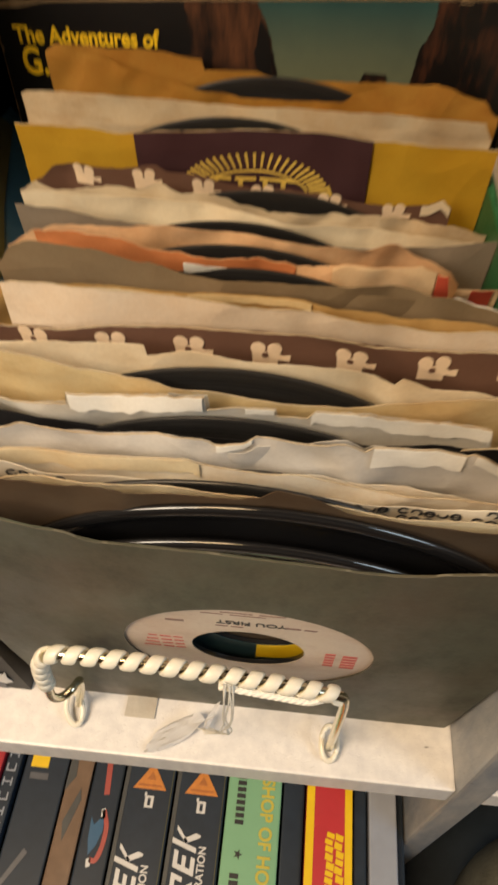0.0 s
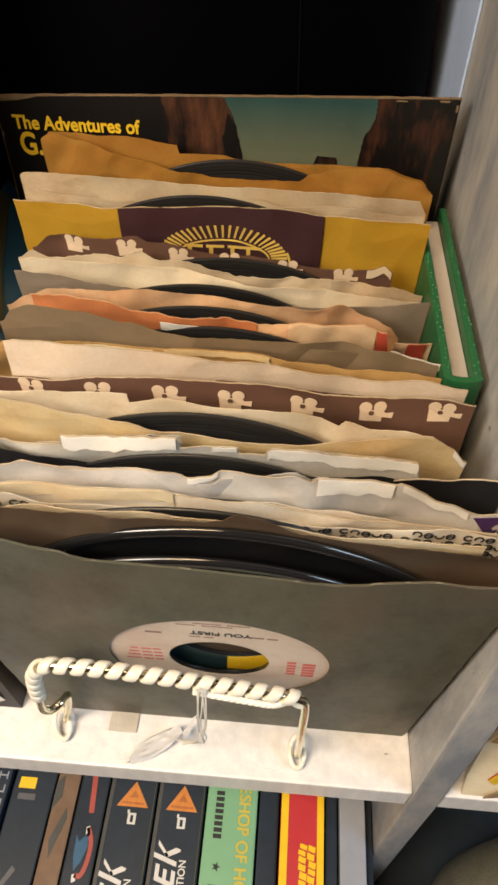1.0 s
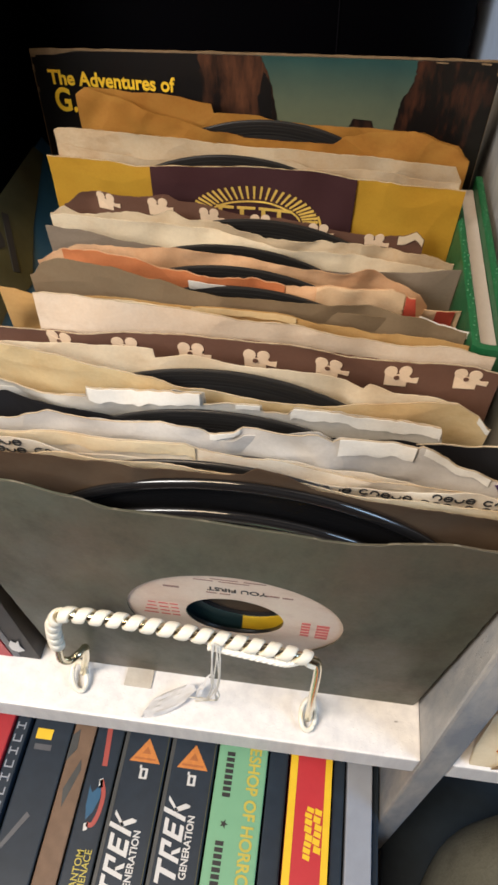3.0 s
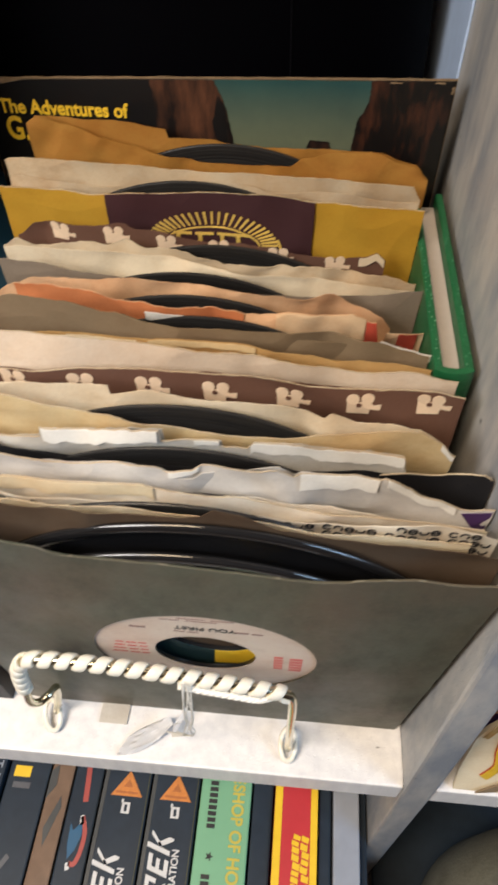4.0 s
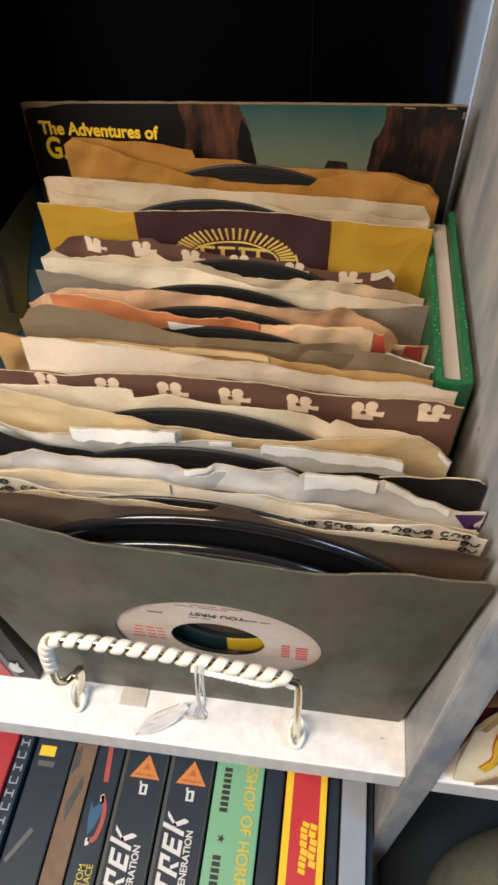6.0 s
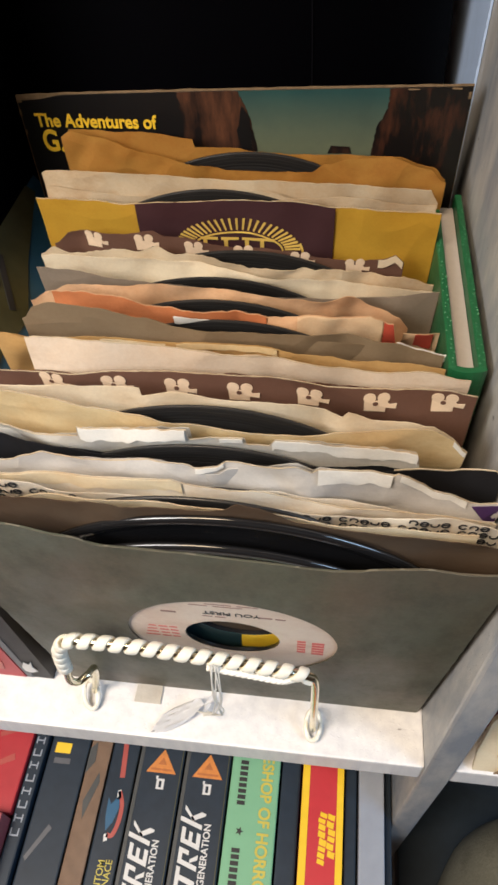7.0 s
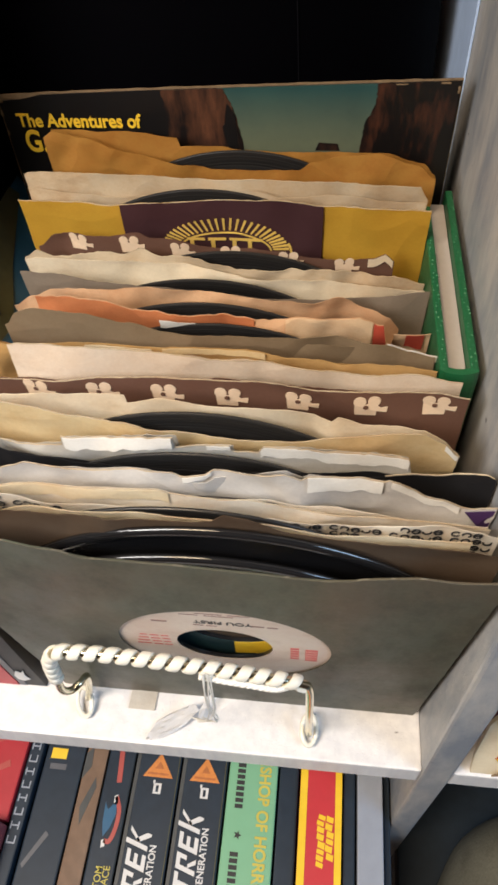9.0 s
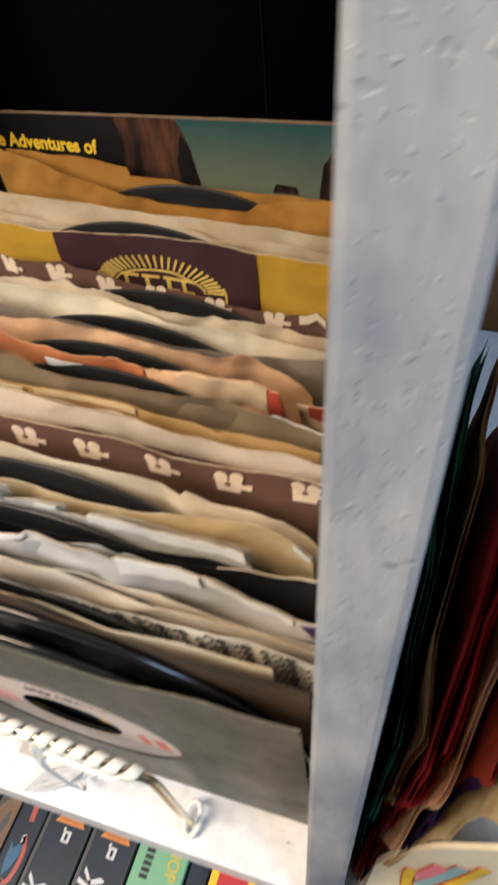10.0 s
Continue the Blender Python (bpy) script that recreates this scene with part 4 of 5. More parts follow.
# ---------------------------------------------------------------- picture cover behind the row
LPY = 0.2110
LX0, LX1 = -0.1205, 0.0850


def lp_top(x):
    return 0.2265 + 0.0075 * min(1.0, max(0.0, (x - LX0) / 0.205)) ** 0.8


lp = thing("album_cover", "worn black album cover with yellow title and desert photograph", "album cover", "", (0, 0, 0))
bm = bmesh.new()
n = 40
outline = [(LX0, 0.0006)] + [(LX1, 0.0006)] + [(LX1 - (LX1 - LX0) * k / n, lp_top(LX1 - (LX1 - LX0) * k / n) + 0.0004 * noise.noise(Vector((k * 0.9, 0, 0)))) for k in range(n + 1)]
part("cover", prism(outline, lambda u, v, d: (u, LPY + d, v), 0.0010), "lp_edge", lp, "worn cardboard edge of the cover")


def lp_art(points, mat, name, label, lift):
    return part(name, prism(points, lambda u, v, d: (u, LPY - lift + d, v), 0.0002), mat, lp, label)


def ragged(points, amount, seed):
    out = []
    for (xa, za), (xb, zb) in zip(points, points[1:] + points[:1]):
        for k in range(8):
            f = k / 8
            w = amount * noise.noise(Vector((seed * 5 + xa * 300 + k * 0.7, zb * 300 + f * 3, seed))) if k else 0
            out.append((xa + (xb - xa) * f + w, za + (zb - za) * f))
    return out


under = 0.0006
lp_art([(LX0 + 0.0006, 0.001), (LX1 - 0.0003, 0.001)] + [(LX1 - 0.0003 - (LX1 - LX0 - 0.0009) * k / 20, lp_top(LX1 - (LX1 - LX0) * k / 20) - under - (0.0016 if k > 18 else 0.0)) for k in range(21)],
       "lp_black", "printed_face", "black printed front", 0.0003)
lp_art([(-0.012, 0.120), (0.052, 0.120), (0.052, lp_top(0.05) - under), (-0.019, lp_top(-0.019) - under)], "lp_teal", "sky_print", "teal sky of the photograph", 0.0006)
lp_art(ragged([(-0.046, 0.150), (-0.007, 0.150), (-0.0085, 0.206), (-0.0125, 0.222), (-0.0165, lp_top(-0.017) - under), (-0.044, lp_top(-0.044) - under), (-0.0425, 0.215)], 0.0012, 3),
       "lp_rock", "rock_print", "brown rock tower of the photograph", 0.0009)
lp_art(ragged([(0.0455, 0.150), (LX1 - 0.001, 0.150), (LX1 - 0.001, lp_top(0.085) - under), (0.0500, lp_top(0.05) - under), (0.0500, 0.2240), (0.0460, 0.216), (0.0445, 0.205)], 0.0008, 8),
       "lp_rock_dark", "rock_print", "dark rock wall of the photograph", 0.0009)
lp_art(ragged([(-0.0145, 0.200), (-0.0105, 0.200), (-0.0115, 0.219), (-0.0150, 0.224), (-0.0175, 0.212)], 0.0006, 4), "lp_black", "rock_shadow", "black cleft", 0.0011)
lp_art([(0.0245, 0.2030), (0.0355, 0.2030), (0.0345, 0.2062), (0.0260, 0.2066)], "lp_rock", "vehicle_print", "small dark shape on the horizon", 0.0011)
stand_up = Matrix.Translation((-0.1135, LPY - 0.0009, 0.2128)) @ Matrix.Rotation(math.pi / 2, 4, "X")
text_mesh("The Adventures of", 0.0086, stand_up, "title_yellow", lp, "title", 0.00036, 0.885, "yellow title lettering")
text_mesh("G.", 0.0145, Matrix.Translation((-0.1125, LPY - 0.0009, 0.2010)) @ Matrix.Rotation(math.pi / 2, 4, "X"), "title_yellow", lp, "title", 0.0006, 0.76, "yellow title lettering")
for cx, cz, w, h in ((-0.1188, 0.2245, 0.0022, 0.0014), (-0.1196, 0.2190, 0.0009, 0.0030), (-0.1150, 0.2260, 0.0030, 0.0007), (-0.1193, 0.2100, 0.0007, 0.0022), (0.0838, 0.2300, 0.0010, 0.0030), (0.0780, 0.2328, 0.0040, 0.0007), (0.0600, 0.2322, 0.0050, 0.0005)):
    lp_art(ragged([(cx - w / 2, cz - h / 2), (cx + w / 2, cz - h / 2), (cx + w / 2, cz + h / 2), (cx - w / 2, cz + h / 2)], 0.0004, cx * 900), "lp_edge", "worn_patch", "rubbed bare cardboard", 0.0013)


# ---------------------------------------------------------------- green hardback between the row and the panel
book = thing("hardback_book", "green patterned hardback book standing spine out beside the records", "book")
BX0, BX1, BY0, BY1, BZ = 0.0748, 0.0888, 0.0885, 0.2070, 0.1860
part("cover_board", box((BX0, BY0, 0.0006), (BX0 + 0.0032, BY1, BZ), 0.0008), "green_cover", book)
part("cover_board", box((BX1 - 0.0032, BY0, 0.0006), (BX1, BY1, BZ), 0.0008), "green_cover", book)
spine = bmesh.new()
arc = [(BX0 + (BX1 - BX0) * k / 10, BY0 - 0.0022 * max(0.0, math.sin(math.pi * k / 10)) ** 0.6) for k in range(11)]
inner = [(x * 0.86 + 0.14 * (BX0 + BX1) / 2, y + 0.0028) for x, y in arc[::-1]]
prism(arc + inner, lambda u, v, d: (u, v, 0.0006 + d), BZ - 0.0008, spine)
part("spine", spine, "green_cover", book)
part("page_block", box((BX0 + 0.0034, BY0 + 0.0030, 0.0030), (BX1 - 0.0034, BY1 - 0.004, BZ - 0.0050), 0.0004), "pages", book, "pale page edges")
dots = bmesh.new()
rnd = random.Random(3)
for side in (BX0 + 0.0016, BX1 - 0.0016):
    y = BY0 + 0.003
    while y < BY1 - 0.002:
        bmesh.ops.create_icosphere(dots, subdivisions=1, radius=0.0003 + 0.0004 * rnd.random(), matrix=Matrix.Translation((side + 0.0022 * (rnd.random() - 0.5), y, BZ - 0.0001)))
        y += 0.0014 + 0.0016 * rnd.random()
part("cover_pattern", dots, "green_dot", book, "pale green dotted pattern")

# ---------------------------------------------------------------- cord-wrapped wire handle on the shelf front
handle = thing("wire_handle", "brass wire handle wrapped in white plastic cord standing on the shelf", "handle")
line = smooth_line([(-0.0790, 0.0185, 0.0060), (-0.0745, 0.0190, 0.0240), (-0.0705, 0.0165, 0.0440), (-0.0712, 0.0120, 0.0480), (-0.0748, 0.0080, 0.0480), (-0.0762, 0.0055, 0.0560), (-0.0742, 0.0048, 0.0720), (-0.0722, 0.0042, 0.0880), (-0.0698, 0.0040, 0.0980), (-0.0640, 0.0040, 0.1060), (-0.0480, 0.0040, 0.1072), (-0.0320, 0.0040, 0.1060), (-0.0100, 0.0040, 0.1030),
                    (0.0110, 0.0040, 0.0995), (0.0240, 0.0040, 0.0965), (0.0310, 0.0045, 0.0930), (0.0345, 0.0055, 0.0840), (0.0355, 0.0080, 0.0450), (0.0362, 0.0110, 0.0060)], 10)
part("wire", tube(line, 0.0018, 12), "steel", handle, "bright metal wire", True)


def ribbon(points, radius, pitch, half_width, half_thick, sides=10):
    """A flat cord wound round a line of points."""
    bm = bmesh.new()
    rings, length = [], 0.0
    for p, q in zip(points, points[1:]):
        d = (q - p).normalized()
        steps = max(1, int((q - p).length / 0.0003))
        u = d.cross(Vector((0, 1, 0.1))).normalized()
        w = u.cross(d).normalized()
        for j in range(steps):
            a = math.tau * (length + (q - p).length * j / steps) / pitch
            out = u * math.cos(a) + w * math.sin(a)
            c = p + (q - p) * (j / steps) + out * radius
            rings.append([bm.verts.new(c + d * half_width * math.copysign(abs(math.cos(b)) ** 0.6, math.cos(b)) + out * half_thick * math.sin(b)) for b in [math.tau * k / sides for k in range(sides)]])
        length += (q - p).length
    for a, b in zip(rings, rings[1:]):
        for k in range(sides):
            bm.faces.new((a[k], a[(k + 1) % sides], b[(k + 1) % sides], b[k]))
    bm.faces.new(rings[0])
    bm.faces.new(rings[-1][::-1])
    bmesh.ops.recalc_face_normals(bm, faces=bm.faces)
    return bm


part("cord_wrap", ribbon([p for p in line if p.x < 0.0325 and p.z > 0.070], 0.0023, 0.0066, 0.0025, 0.0010), "cord", handle, "white plastic cord wound round the wire", True)
strand = smooth_line([(-0.0080, 0.0010, 0.1005), (0.0020, 0.0008, 0.0985), (0.0120, 0.0008, 0.0962), (0.0215, 0.0010, 0.0940), (0.0262, 0.0022, 0.0945)], 8)
for k in range(3):
    twist = [p + Vector((0, 0.0006 * math.sin(9 * j / 8 + 2.1 * k), 0.0008 * math.cos(9 * j / 8 + 2.1 * k))) for j, p in enumerate(strand)]
    part("cord_strand", tube(twist, 0.0008, 7), "thread", handle, "frayed white strand laid along the cord", True)
for fx, fy, turn in ((-0.0806, 0.0165, 0.35), (0.0362, 0.0130, 0.0)):
    ring = []
    for k in range(33):
        a = math.tau * k / 32
        u, v = 0.0036 * math.cos(a), 0.0068 * math.sin(a)
        ring.append((fx + u * math.cos(turn) - v * math.sin(turn), fy + u * math.sin(turn) + v * math.cos(turn), 0.0052 + 0.35 * v))
    part("eyelet", tube(ring, 0.0013, 8), "cord", handle, "cream coated eyelet at the foot", True)
tag_ob = thing("price_tag", "crumpled clear plastic tag tied to the handle with thread", "tag")
rnd = random.Random(11)
film = bmesh.new()
grid = []
for i in range(15):
    row = []
    for j in range(9):
        u, v = i / 14, j / 8
        wide = math.sin(math.pi * min(1.0, 0.12 + 1.1 * u)) ** 0.4 if u < 0.9 else 0.75
        v = 0.5 + (v - 0.5) * wide
        x = -0.047 + 0.028 * u + 0.006 * v
        y = -0.0005 + 0.012 * u + 0.014 * v
        z = 0.0012 + 0.010 * u ** 2 * (0.3 + v) + 0.0025 * abs(noise.noise(Vector((u * 4, v * 4, 2.0))))
        row.append(film.verts.new((x, y, z)))
    grid.append(row)
for a, b in zip(grid, grid[1:]):
    for k in range(8):
        film.faces.new((a[k], b[k], b[k + 1], a[k + 1]))
bmesh.ops.solidify(film, geom=film.faces[:], thickness=0.0003)
part("film", film, "film", tag_ob, "clear plastic film", True)
for k in range(5):
    x = -0.0065 + 0.0007 * k
    end = (-0.024 + 0.003 * rnd.random() + 0.0012 * k, 0.010 + 0.004 * rnd.random(), 0.006 + 0.004 * rnd.random())
    pts = smooth_line([(x, 0.0005, 0.1060 - 0.0006 * k), (x - 0.001 + 0.002 * rnd.random(), -0.0015, 0.092), (x - 0.004 + 0.006 * rnd.random(), 0.0005, 0.066), (x - 0.001 - 0.004 * rnd.random(), 0.003, 0.045), (x - 0.008 + 0.007 * rnd.random(), 0.006, 0.028), end], 8)
    part("thread", tube(pts, 0.0003, 5), "thread", tag_ob)
card = thing("paper_scrap", "small greyish paper scrap lying on the shelf", "scrap")
part("sheet", box((-0.058, 0.0165, 0.0008), (-0.044, 0.0270, 0.0012), 0.0001), "greywhite", card)

# ---------------------------------------------------------------- boxed tapes below, standing spine up
TZ, TY0, TY1 = -0.112, -0.115, 0.075


def tape(x0, x1, body, label, top=TZ, name="tape_box"):
    ob = thing(name, label, "tape box", "boxed tapes on the lower shelf")
    part("box", box((x0 + 0.0004, TY0, -0.2155), (x1 - 0.0004, TY1, top), 0.0010), body, ob)
    return ob


def on_spine(ob, outlines, mat, name, label, top=TZ):
    for pts in outlines:
        part(name, prism(pts, lambda u, v, d: (u, v, top + 0.0003 - d), 0.0002), mat, ob, label)


def rect(x0, x1, y0, y1):
    return [(x0, y0), (x1, y0), (x1, y1), (x0, y1)]


def slanted_letters(x0, x1, y0, y1):
    """Four slanted block shapes in a row along y, standing in for a logo."""
    w, h = x1 - x0, (y1 - y0) / 4
    sl = 0.30

    def at(k, u, v):
        return (x1 - w * v, y0 + h * k + h * 0.86 * u + w * sl * v)
    bars = {
        0: ([(-0.25, 0.80), (1.05, 0.80), (1.05, 1.0), (-0.25, 1.0)], [(0.36, 0.0), (0.66, 0.0), (0.66, 0.80), (0.36, 0.80)]),
        1: ([(0.05, 0.0), (0.32, 0.0), (0.32, 0.80), (0.05, 0.80)], [(0.05, 0.80), (0.95, 0.80), (0.95, 1.0), (0.05, 1.0)], [(0.70, 0.48), (0.95, 0.48), (0.95, 0.80), (0.70, 0.80)], [(0.32, 0.40), (0.52, 0.40), (0.95, 0.0), (0.68, 0.0)]),
        2: ([(0.05, 0.0), (0.32, 0.0), (0.32, 1.0), (0.05, 1.0)], [(0.32, 0.80), (0.95, 0.80), (0.95, 1.0), (0.32, 1.0)], [(0.32, 0.42), (0.85, 0.42), (0.85, 0.60), (0.32, 0.60)], [(0.32, 0.0), (0.95, 0.0), (0.95, 0.20), (0.32, 0.20)]),
        3: ([(0.05, 0.0), (0.32, 0.0), (0.32, 1.25), (0.05, 1.25)], [(0.32, 0.52), (0.48, 0.66), (1.05, 0.10), (1.05, -0.15), (0.90, -0.10)], [(0.32, 0.52), (0.45, 0.42), (1.05, 1.0), (0.78, 1.0)]),
    }
    return [[at(k, u, v) for u, v in quad] for k in bars for quad in bars[k]]


for x0, y_logo in ((-0.0735, -0.022), (-0.0430, -0.010)):
    w = 0.0300
    tp = tape(x0, x0 + w, "navy", "black boxed tape with orange triangle and white lettering")
    part("edge_strip", box((x0 + 0.0004, TY0 + 0.001, TZ - 0.02), (x0 + 0.0030, TY1 - 0.001, TZ + 0.0004), 0.0004), "charcoal", tp, "dark grey edge of the box")
    part("edge_strip", box((x0 + w - 0.0018, TY0 + 0.001, TZ - 0.02), (x0 + w - 0.0013, TY1 - 0.001, TZ + 0.0004)), "olive", tp, "thin olive line")
    on_spine(tp, [[(x0 + 0.006, 0.0090), (x0 + 0.0255, 0.0090), (x0 + 0.0160, 0.0235)]], "orange_print", "triangle", "orange printed triangle")
    on_spine(tp, [rect(x0 + 0.0140, x0 + 0.0190, 0.0044, 0.0056), rect(x0 + 0.0140, x0 + 0.0156, 0.0005, 0.0044), rect(x0 + 0.0174, x0 + 0.0190, 0.0005, 0.0044), rect(x0 + 0.0140, x0 + 0.0190, -0.0006, 0.0005), rect(x0 + 0.0134, x0 + 0.0147, 0.0052, 0.0072)],
             "silver_print", "square_mark", "small white square mark")
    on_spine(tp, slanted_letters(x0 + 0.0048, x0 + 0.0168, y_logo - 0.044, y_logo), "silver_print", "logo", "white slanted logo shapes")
    on_spine(tp, [[(x0 + 0.0132, 0.0140), (x0 + 0.0188, 0.0140), (x0 + 0.0160, 0.0185)], rect(x0 + 0.0090, x0 + 0.0225, 0.0104, 0.0116)], "emblem", "emblem", "faint darker print on the triangle", TZ + 0.0003)
    up = Matrix.Translation((x0 + 0.0222, y_logo - 0.0400, TZ + 0.0003)) @ Matrix.Rotation(math.pi / 2, 4, "Z")
    text_mesh("GENERATION", 0.0058, up, "silver_print", tp, "title", 0.00018, 0.92, "white title lettering")

gr = tape(-0.0125, 0.0195, "mint", "mint green boxed tape with gold title lettering")
down = Matrix.Translation((0.0080, 0.0215, TZ + 0.0003)) @ Matrix.Rotation(-math.pi / 2, 4, "Z")
text_mesh("LITTLE", 0.0100, Matrix.Translation((0, 0.0270, 0)) @ down, "gold_ink", gr, "title", 0.00045, 0.90, "gold title lettering")
text_mesh("SHOP OF HORRORS", 0.0100, down, "gold_ink", gr, "title", 0.00045, 0.90, "gold title lettering")
on_spine(gr, [rect(-0.0065, -0.0015, 0.0200 - 0.0034 * k, 0.0224 - 0.0034 * k) for k in range(8)] + [rect(-0.0065, -0.0015, -0.0300 - 0.0034 * k, -0.0276 - 0.0034 * k) for k in range(10)],
         "ink", "small_print", "dark small lettering")
star = [(-0.0030 + (0.0026 if k % 2 == 0 else 0.0011) * math.cos(math.tau * k / 10), -0.0185 + (0.0026 if k % 2 == 0 else 0.0011) * math.sin(math.tau * k / 10)) for k in range(10)]
on_spine(gr, [star], "ink", "star", "dark printed star")
bk = tape(0.0200, 0.0330, "navy", "plain black boxed tape", TZ - 0.003)
rd = tape(0.0335, 0.0605, "crimson", "red boxed tape with yellow borders and title shapes")
for a, b in ((0.0340, 0.0385), (0.0560, 0.0601)):
    on_spine(rd, [rect(a, b, TY0 + 0.001, TY1 - 0.001)], "box_yellow", "border", "yellow printed border")
rnd = random.Random(4)
for r in range(2):
    y = -0.030 + 0.004 * r
    while y < -0.004:
        h, x = 0.0022 + 0.0016 * rnd.random(), 0.0448 + 0.0052 * r + 0.0012 * rnd.random()
        on_spine(rd, [[(x, y), (x + 0.0042, y - 0.0012), (x + 0.0046, y + h - 0.0012), (x + 0.0030, y + h * 0.7), (x + 0.0004, y + h)]], "box_yellow", "title_shape", "yellow printed title shape")
        y += h + 0.0007
tape(0.0610, 0.0690, "navy", "plain black boxed tape", TZ - 0.004)
tape(0.0695, 0.0860, "bluegrey", "blue-grey plastic tape case", TZ - 0.002)
tape(0.0865, 0.0915, "navy", "thin black tape box beside the panel", TZ - 0.012)
# tapes and boxes further along
pc = tape(-0.0930, -0.0742, "navy", "black boxed tape with a red and blue picture", TZ - 0.002)
on_spine(pc, [stroke_band([(-0.0850, 0.030), (-0.0838, 0.018), (-0.0825, 0.004)], 0.0016), stroke_band([(-0.0822, -0.004), (-0.0790, -0.012), (-0.0792, -0.022), (-0.0815, -0.029), (-0.0850, -0.029)], 0.0013)],
         "pinkred", "picture", "red printed streak", TZ - 0.002)
on_spine(pc, [[(-0.0885, -0.008), (-0.0862, -0.012), (-0.0845, -0.010), (-0.0815, -0.006), (-0.0805, -0.014), (-0.0828, -0.022), (-0.0862, -0.027), (-0.0880, -0.019)]], "blue", "picture", "blue printed picture", TZ - 0.002)
on_spine(pc, [[(-0.0836, -0.004), (-0.0815, -0.003), (-0.0805, -0.008), (-0.0830, -0.009)], [(-0.0866, -0.029), (-0.0840, -0.028), (-0.0838, -0.032), (-0.0860, -0.033)]], "silver_print", "picture", "pale printed glints", TZ - 0.002)
for word, dx in (("THE", 0.0), ("PHANTOM", 0.0046), ("MENACE", 0.0092)):
    up = Matrix.Translation((-0.0868 + dx, -0.0740 + dx * 1.2, TZ - 0.0017)) @ Matrix.Rotation(math.pi / 2, 4, "Z")
    text_mesh(word, 0.0058, up, "gold_ink", pc, "title", 0.00005, 0.92, "small gold title lettering")
cb = tape(-0.1085, -0.0935, "cardboard", "worn brown cardboard box end on the lower shelf", TZ - 0.003)
on_spine(cb, [ [(-0.1050, -0.012), (-0.0985, 0.006), (-0.0970, 0.000), (-0.1030, -0.022)], [(-0.1080, 0.004), (-0.1030, 0.012), (-0.1040, 0.024), (-0.1080, 0.020)]], "charcoal", "scuff", "dark scuffed patch", TZ - 0.003)
dark = tape(-0.1360, -0.1090, "navy", "black boxed tape with a yellow patch and grey streaks", TZ - 0.004)
on_spine(dark, [rect(-0.1320, -0.1215, 0.0150, 0.0215)], "box_yellow", "patch", "yellow printed patch", TZ - 0.004)
on_spine(dark, [[(-0.1335, -0.046), (-0.1318, -0.048), (-0.1205, -0.029), (-0.1230, -0.027)], rect(-0.1310, -0.1200, 0.0085, 0.0120)], "slate", "streak", "grey printed streak", TZ - 0.004)
strip = tape(-0.1465, -0.1368, "navy", "dark boxed tape with pale upright lettering", TZ)
for k in range(9):
    y = 0.026 - 0.0078 * k
    on_spine(strip, [rect(-0.1448, -0.1440, y, y + 0.0044), rect(-0.1440, -0.1400, y + (0.0018 if k % 2 else 0.0), y + (0.0026 if k % 2 else 0.0009)), rect(-0.1400, -0.1392, y, y + 0.0044)], "bluegrey", "lettering", "pale unreadable lettering")
red_box = thing("tape_box", "glossy red boxed tape with a pale worn corner", "tape box", "boxed tapes on the lower shelf")
part("box", box((-0.1810, -0.0250, -0.2155), (-0.1470, TY1, TZ + 0.003), 0.0010), "scarlet", red_box)
on_spine(red_box, [[(-0.1660, 0.004), (-0.1560, 0.010), (-0.1545, 0.006), (-0.1650, 0.001)], [(-0.1700, 0.022), (-0.1580, 0.028), (-0.1570, 0.024), (-0.1690, 0.019)]], "pinkred", "print_shape", "pale red printed shapes", TZ + 0.003)
rose = thing("tape_box", "dusty rose box with a sky-blue picture on top", "tape box", "boxed tapes on the lower shelf")
part("box", box((-0.1810, TY0, -0.2155), (-0.1472, -0.0268, TZ + 0.016), 0.0012), "dusty_rose", rose)
part("picture", box((-0.1802, TY0 + 0.001, TZ + 0.0162), (-0.1485, -0.0285, TZ + 0.0165)), "sky_blue", rose, "sky-blue printed picture")
tape(-0.2100, -0.1815, "pinkred", "faded red boxed tape", TZ)

# ---------------------------------------------------------------- things along the row's far end
def leaning_book(x0, x1, y0, depth, height, lean, mat, label, name="hardback_book"):
    """An upright book tilted sideways, its foot between x0 and x1."""
    ob = thing(name, label, "book", "books standing beside the records")
    part("cover", prism([(x0, 0.0006), (x1, 0.0006), (x1 - lean, height), (x0 - lean, height)], lambda u, v, d: (u, y0 + d, v), depth), mat, ob)
    return ob


blk = leaning_book(-0.1190, -0.1045, 0.0240, 0.045, 0.150, 0.010, "ink", "black book with a grey band and a torn white corner")
part("band", prism([(-0.1188, 0.0010), (-0.1150, 0.0010), (-0.1150 - 0.010, 0.148), (-0.1188 - 0.010, 0.148)], lambda u, v, d: (u, 0.0236 + d, v), 0.0003), "slate", blk, "slate grey band along the spine")
for tip in ([(-0.1170, 0.0110), (-0.1140, 0.0090), (-0.1100, 0.0120), (-0.1115, 0.0170), (-0.1105, 0.0240), (-0.1128, 0.0200), (-0.1150, 0.0225), (-0.1175, 0.0160)], [(-0.1230, 0.0600), (-0.1205, 0.0600), (-0.1215, 0.0640)]):
    part("torn_patch", prism(tip, lambda u, v, d: (u, 0.0231 + d, v), 0.0003), "silver_print", blk, "torn white patch")
rb = leaning_book(-0.1400, -0.1196, 0.0235, 0.045, 0.140, 0.010, "scarlet", "red book with a faded pink patch standing beside the records")
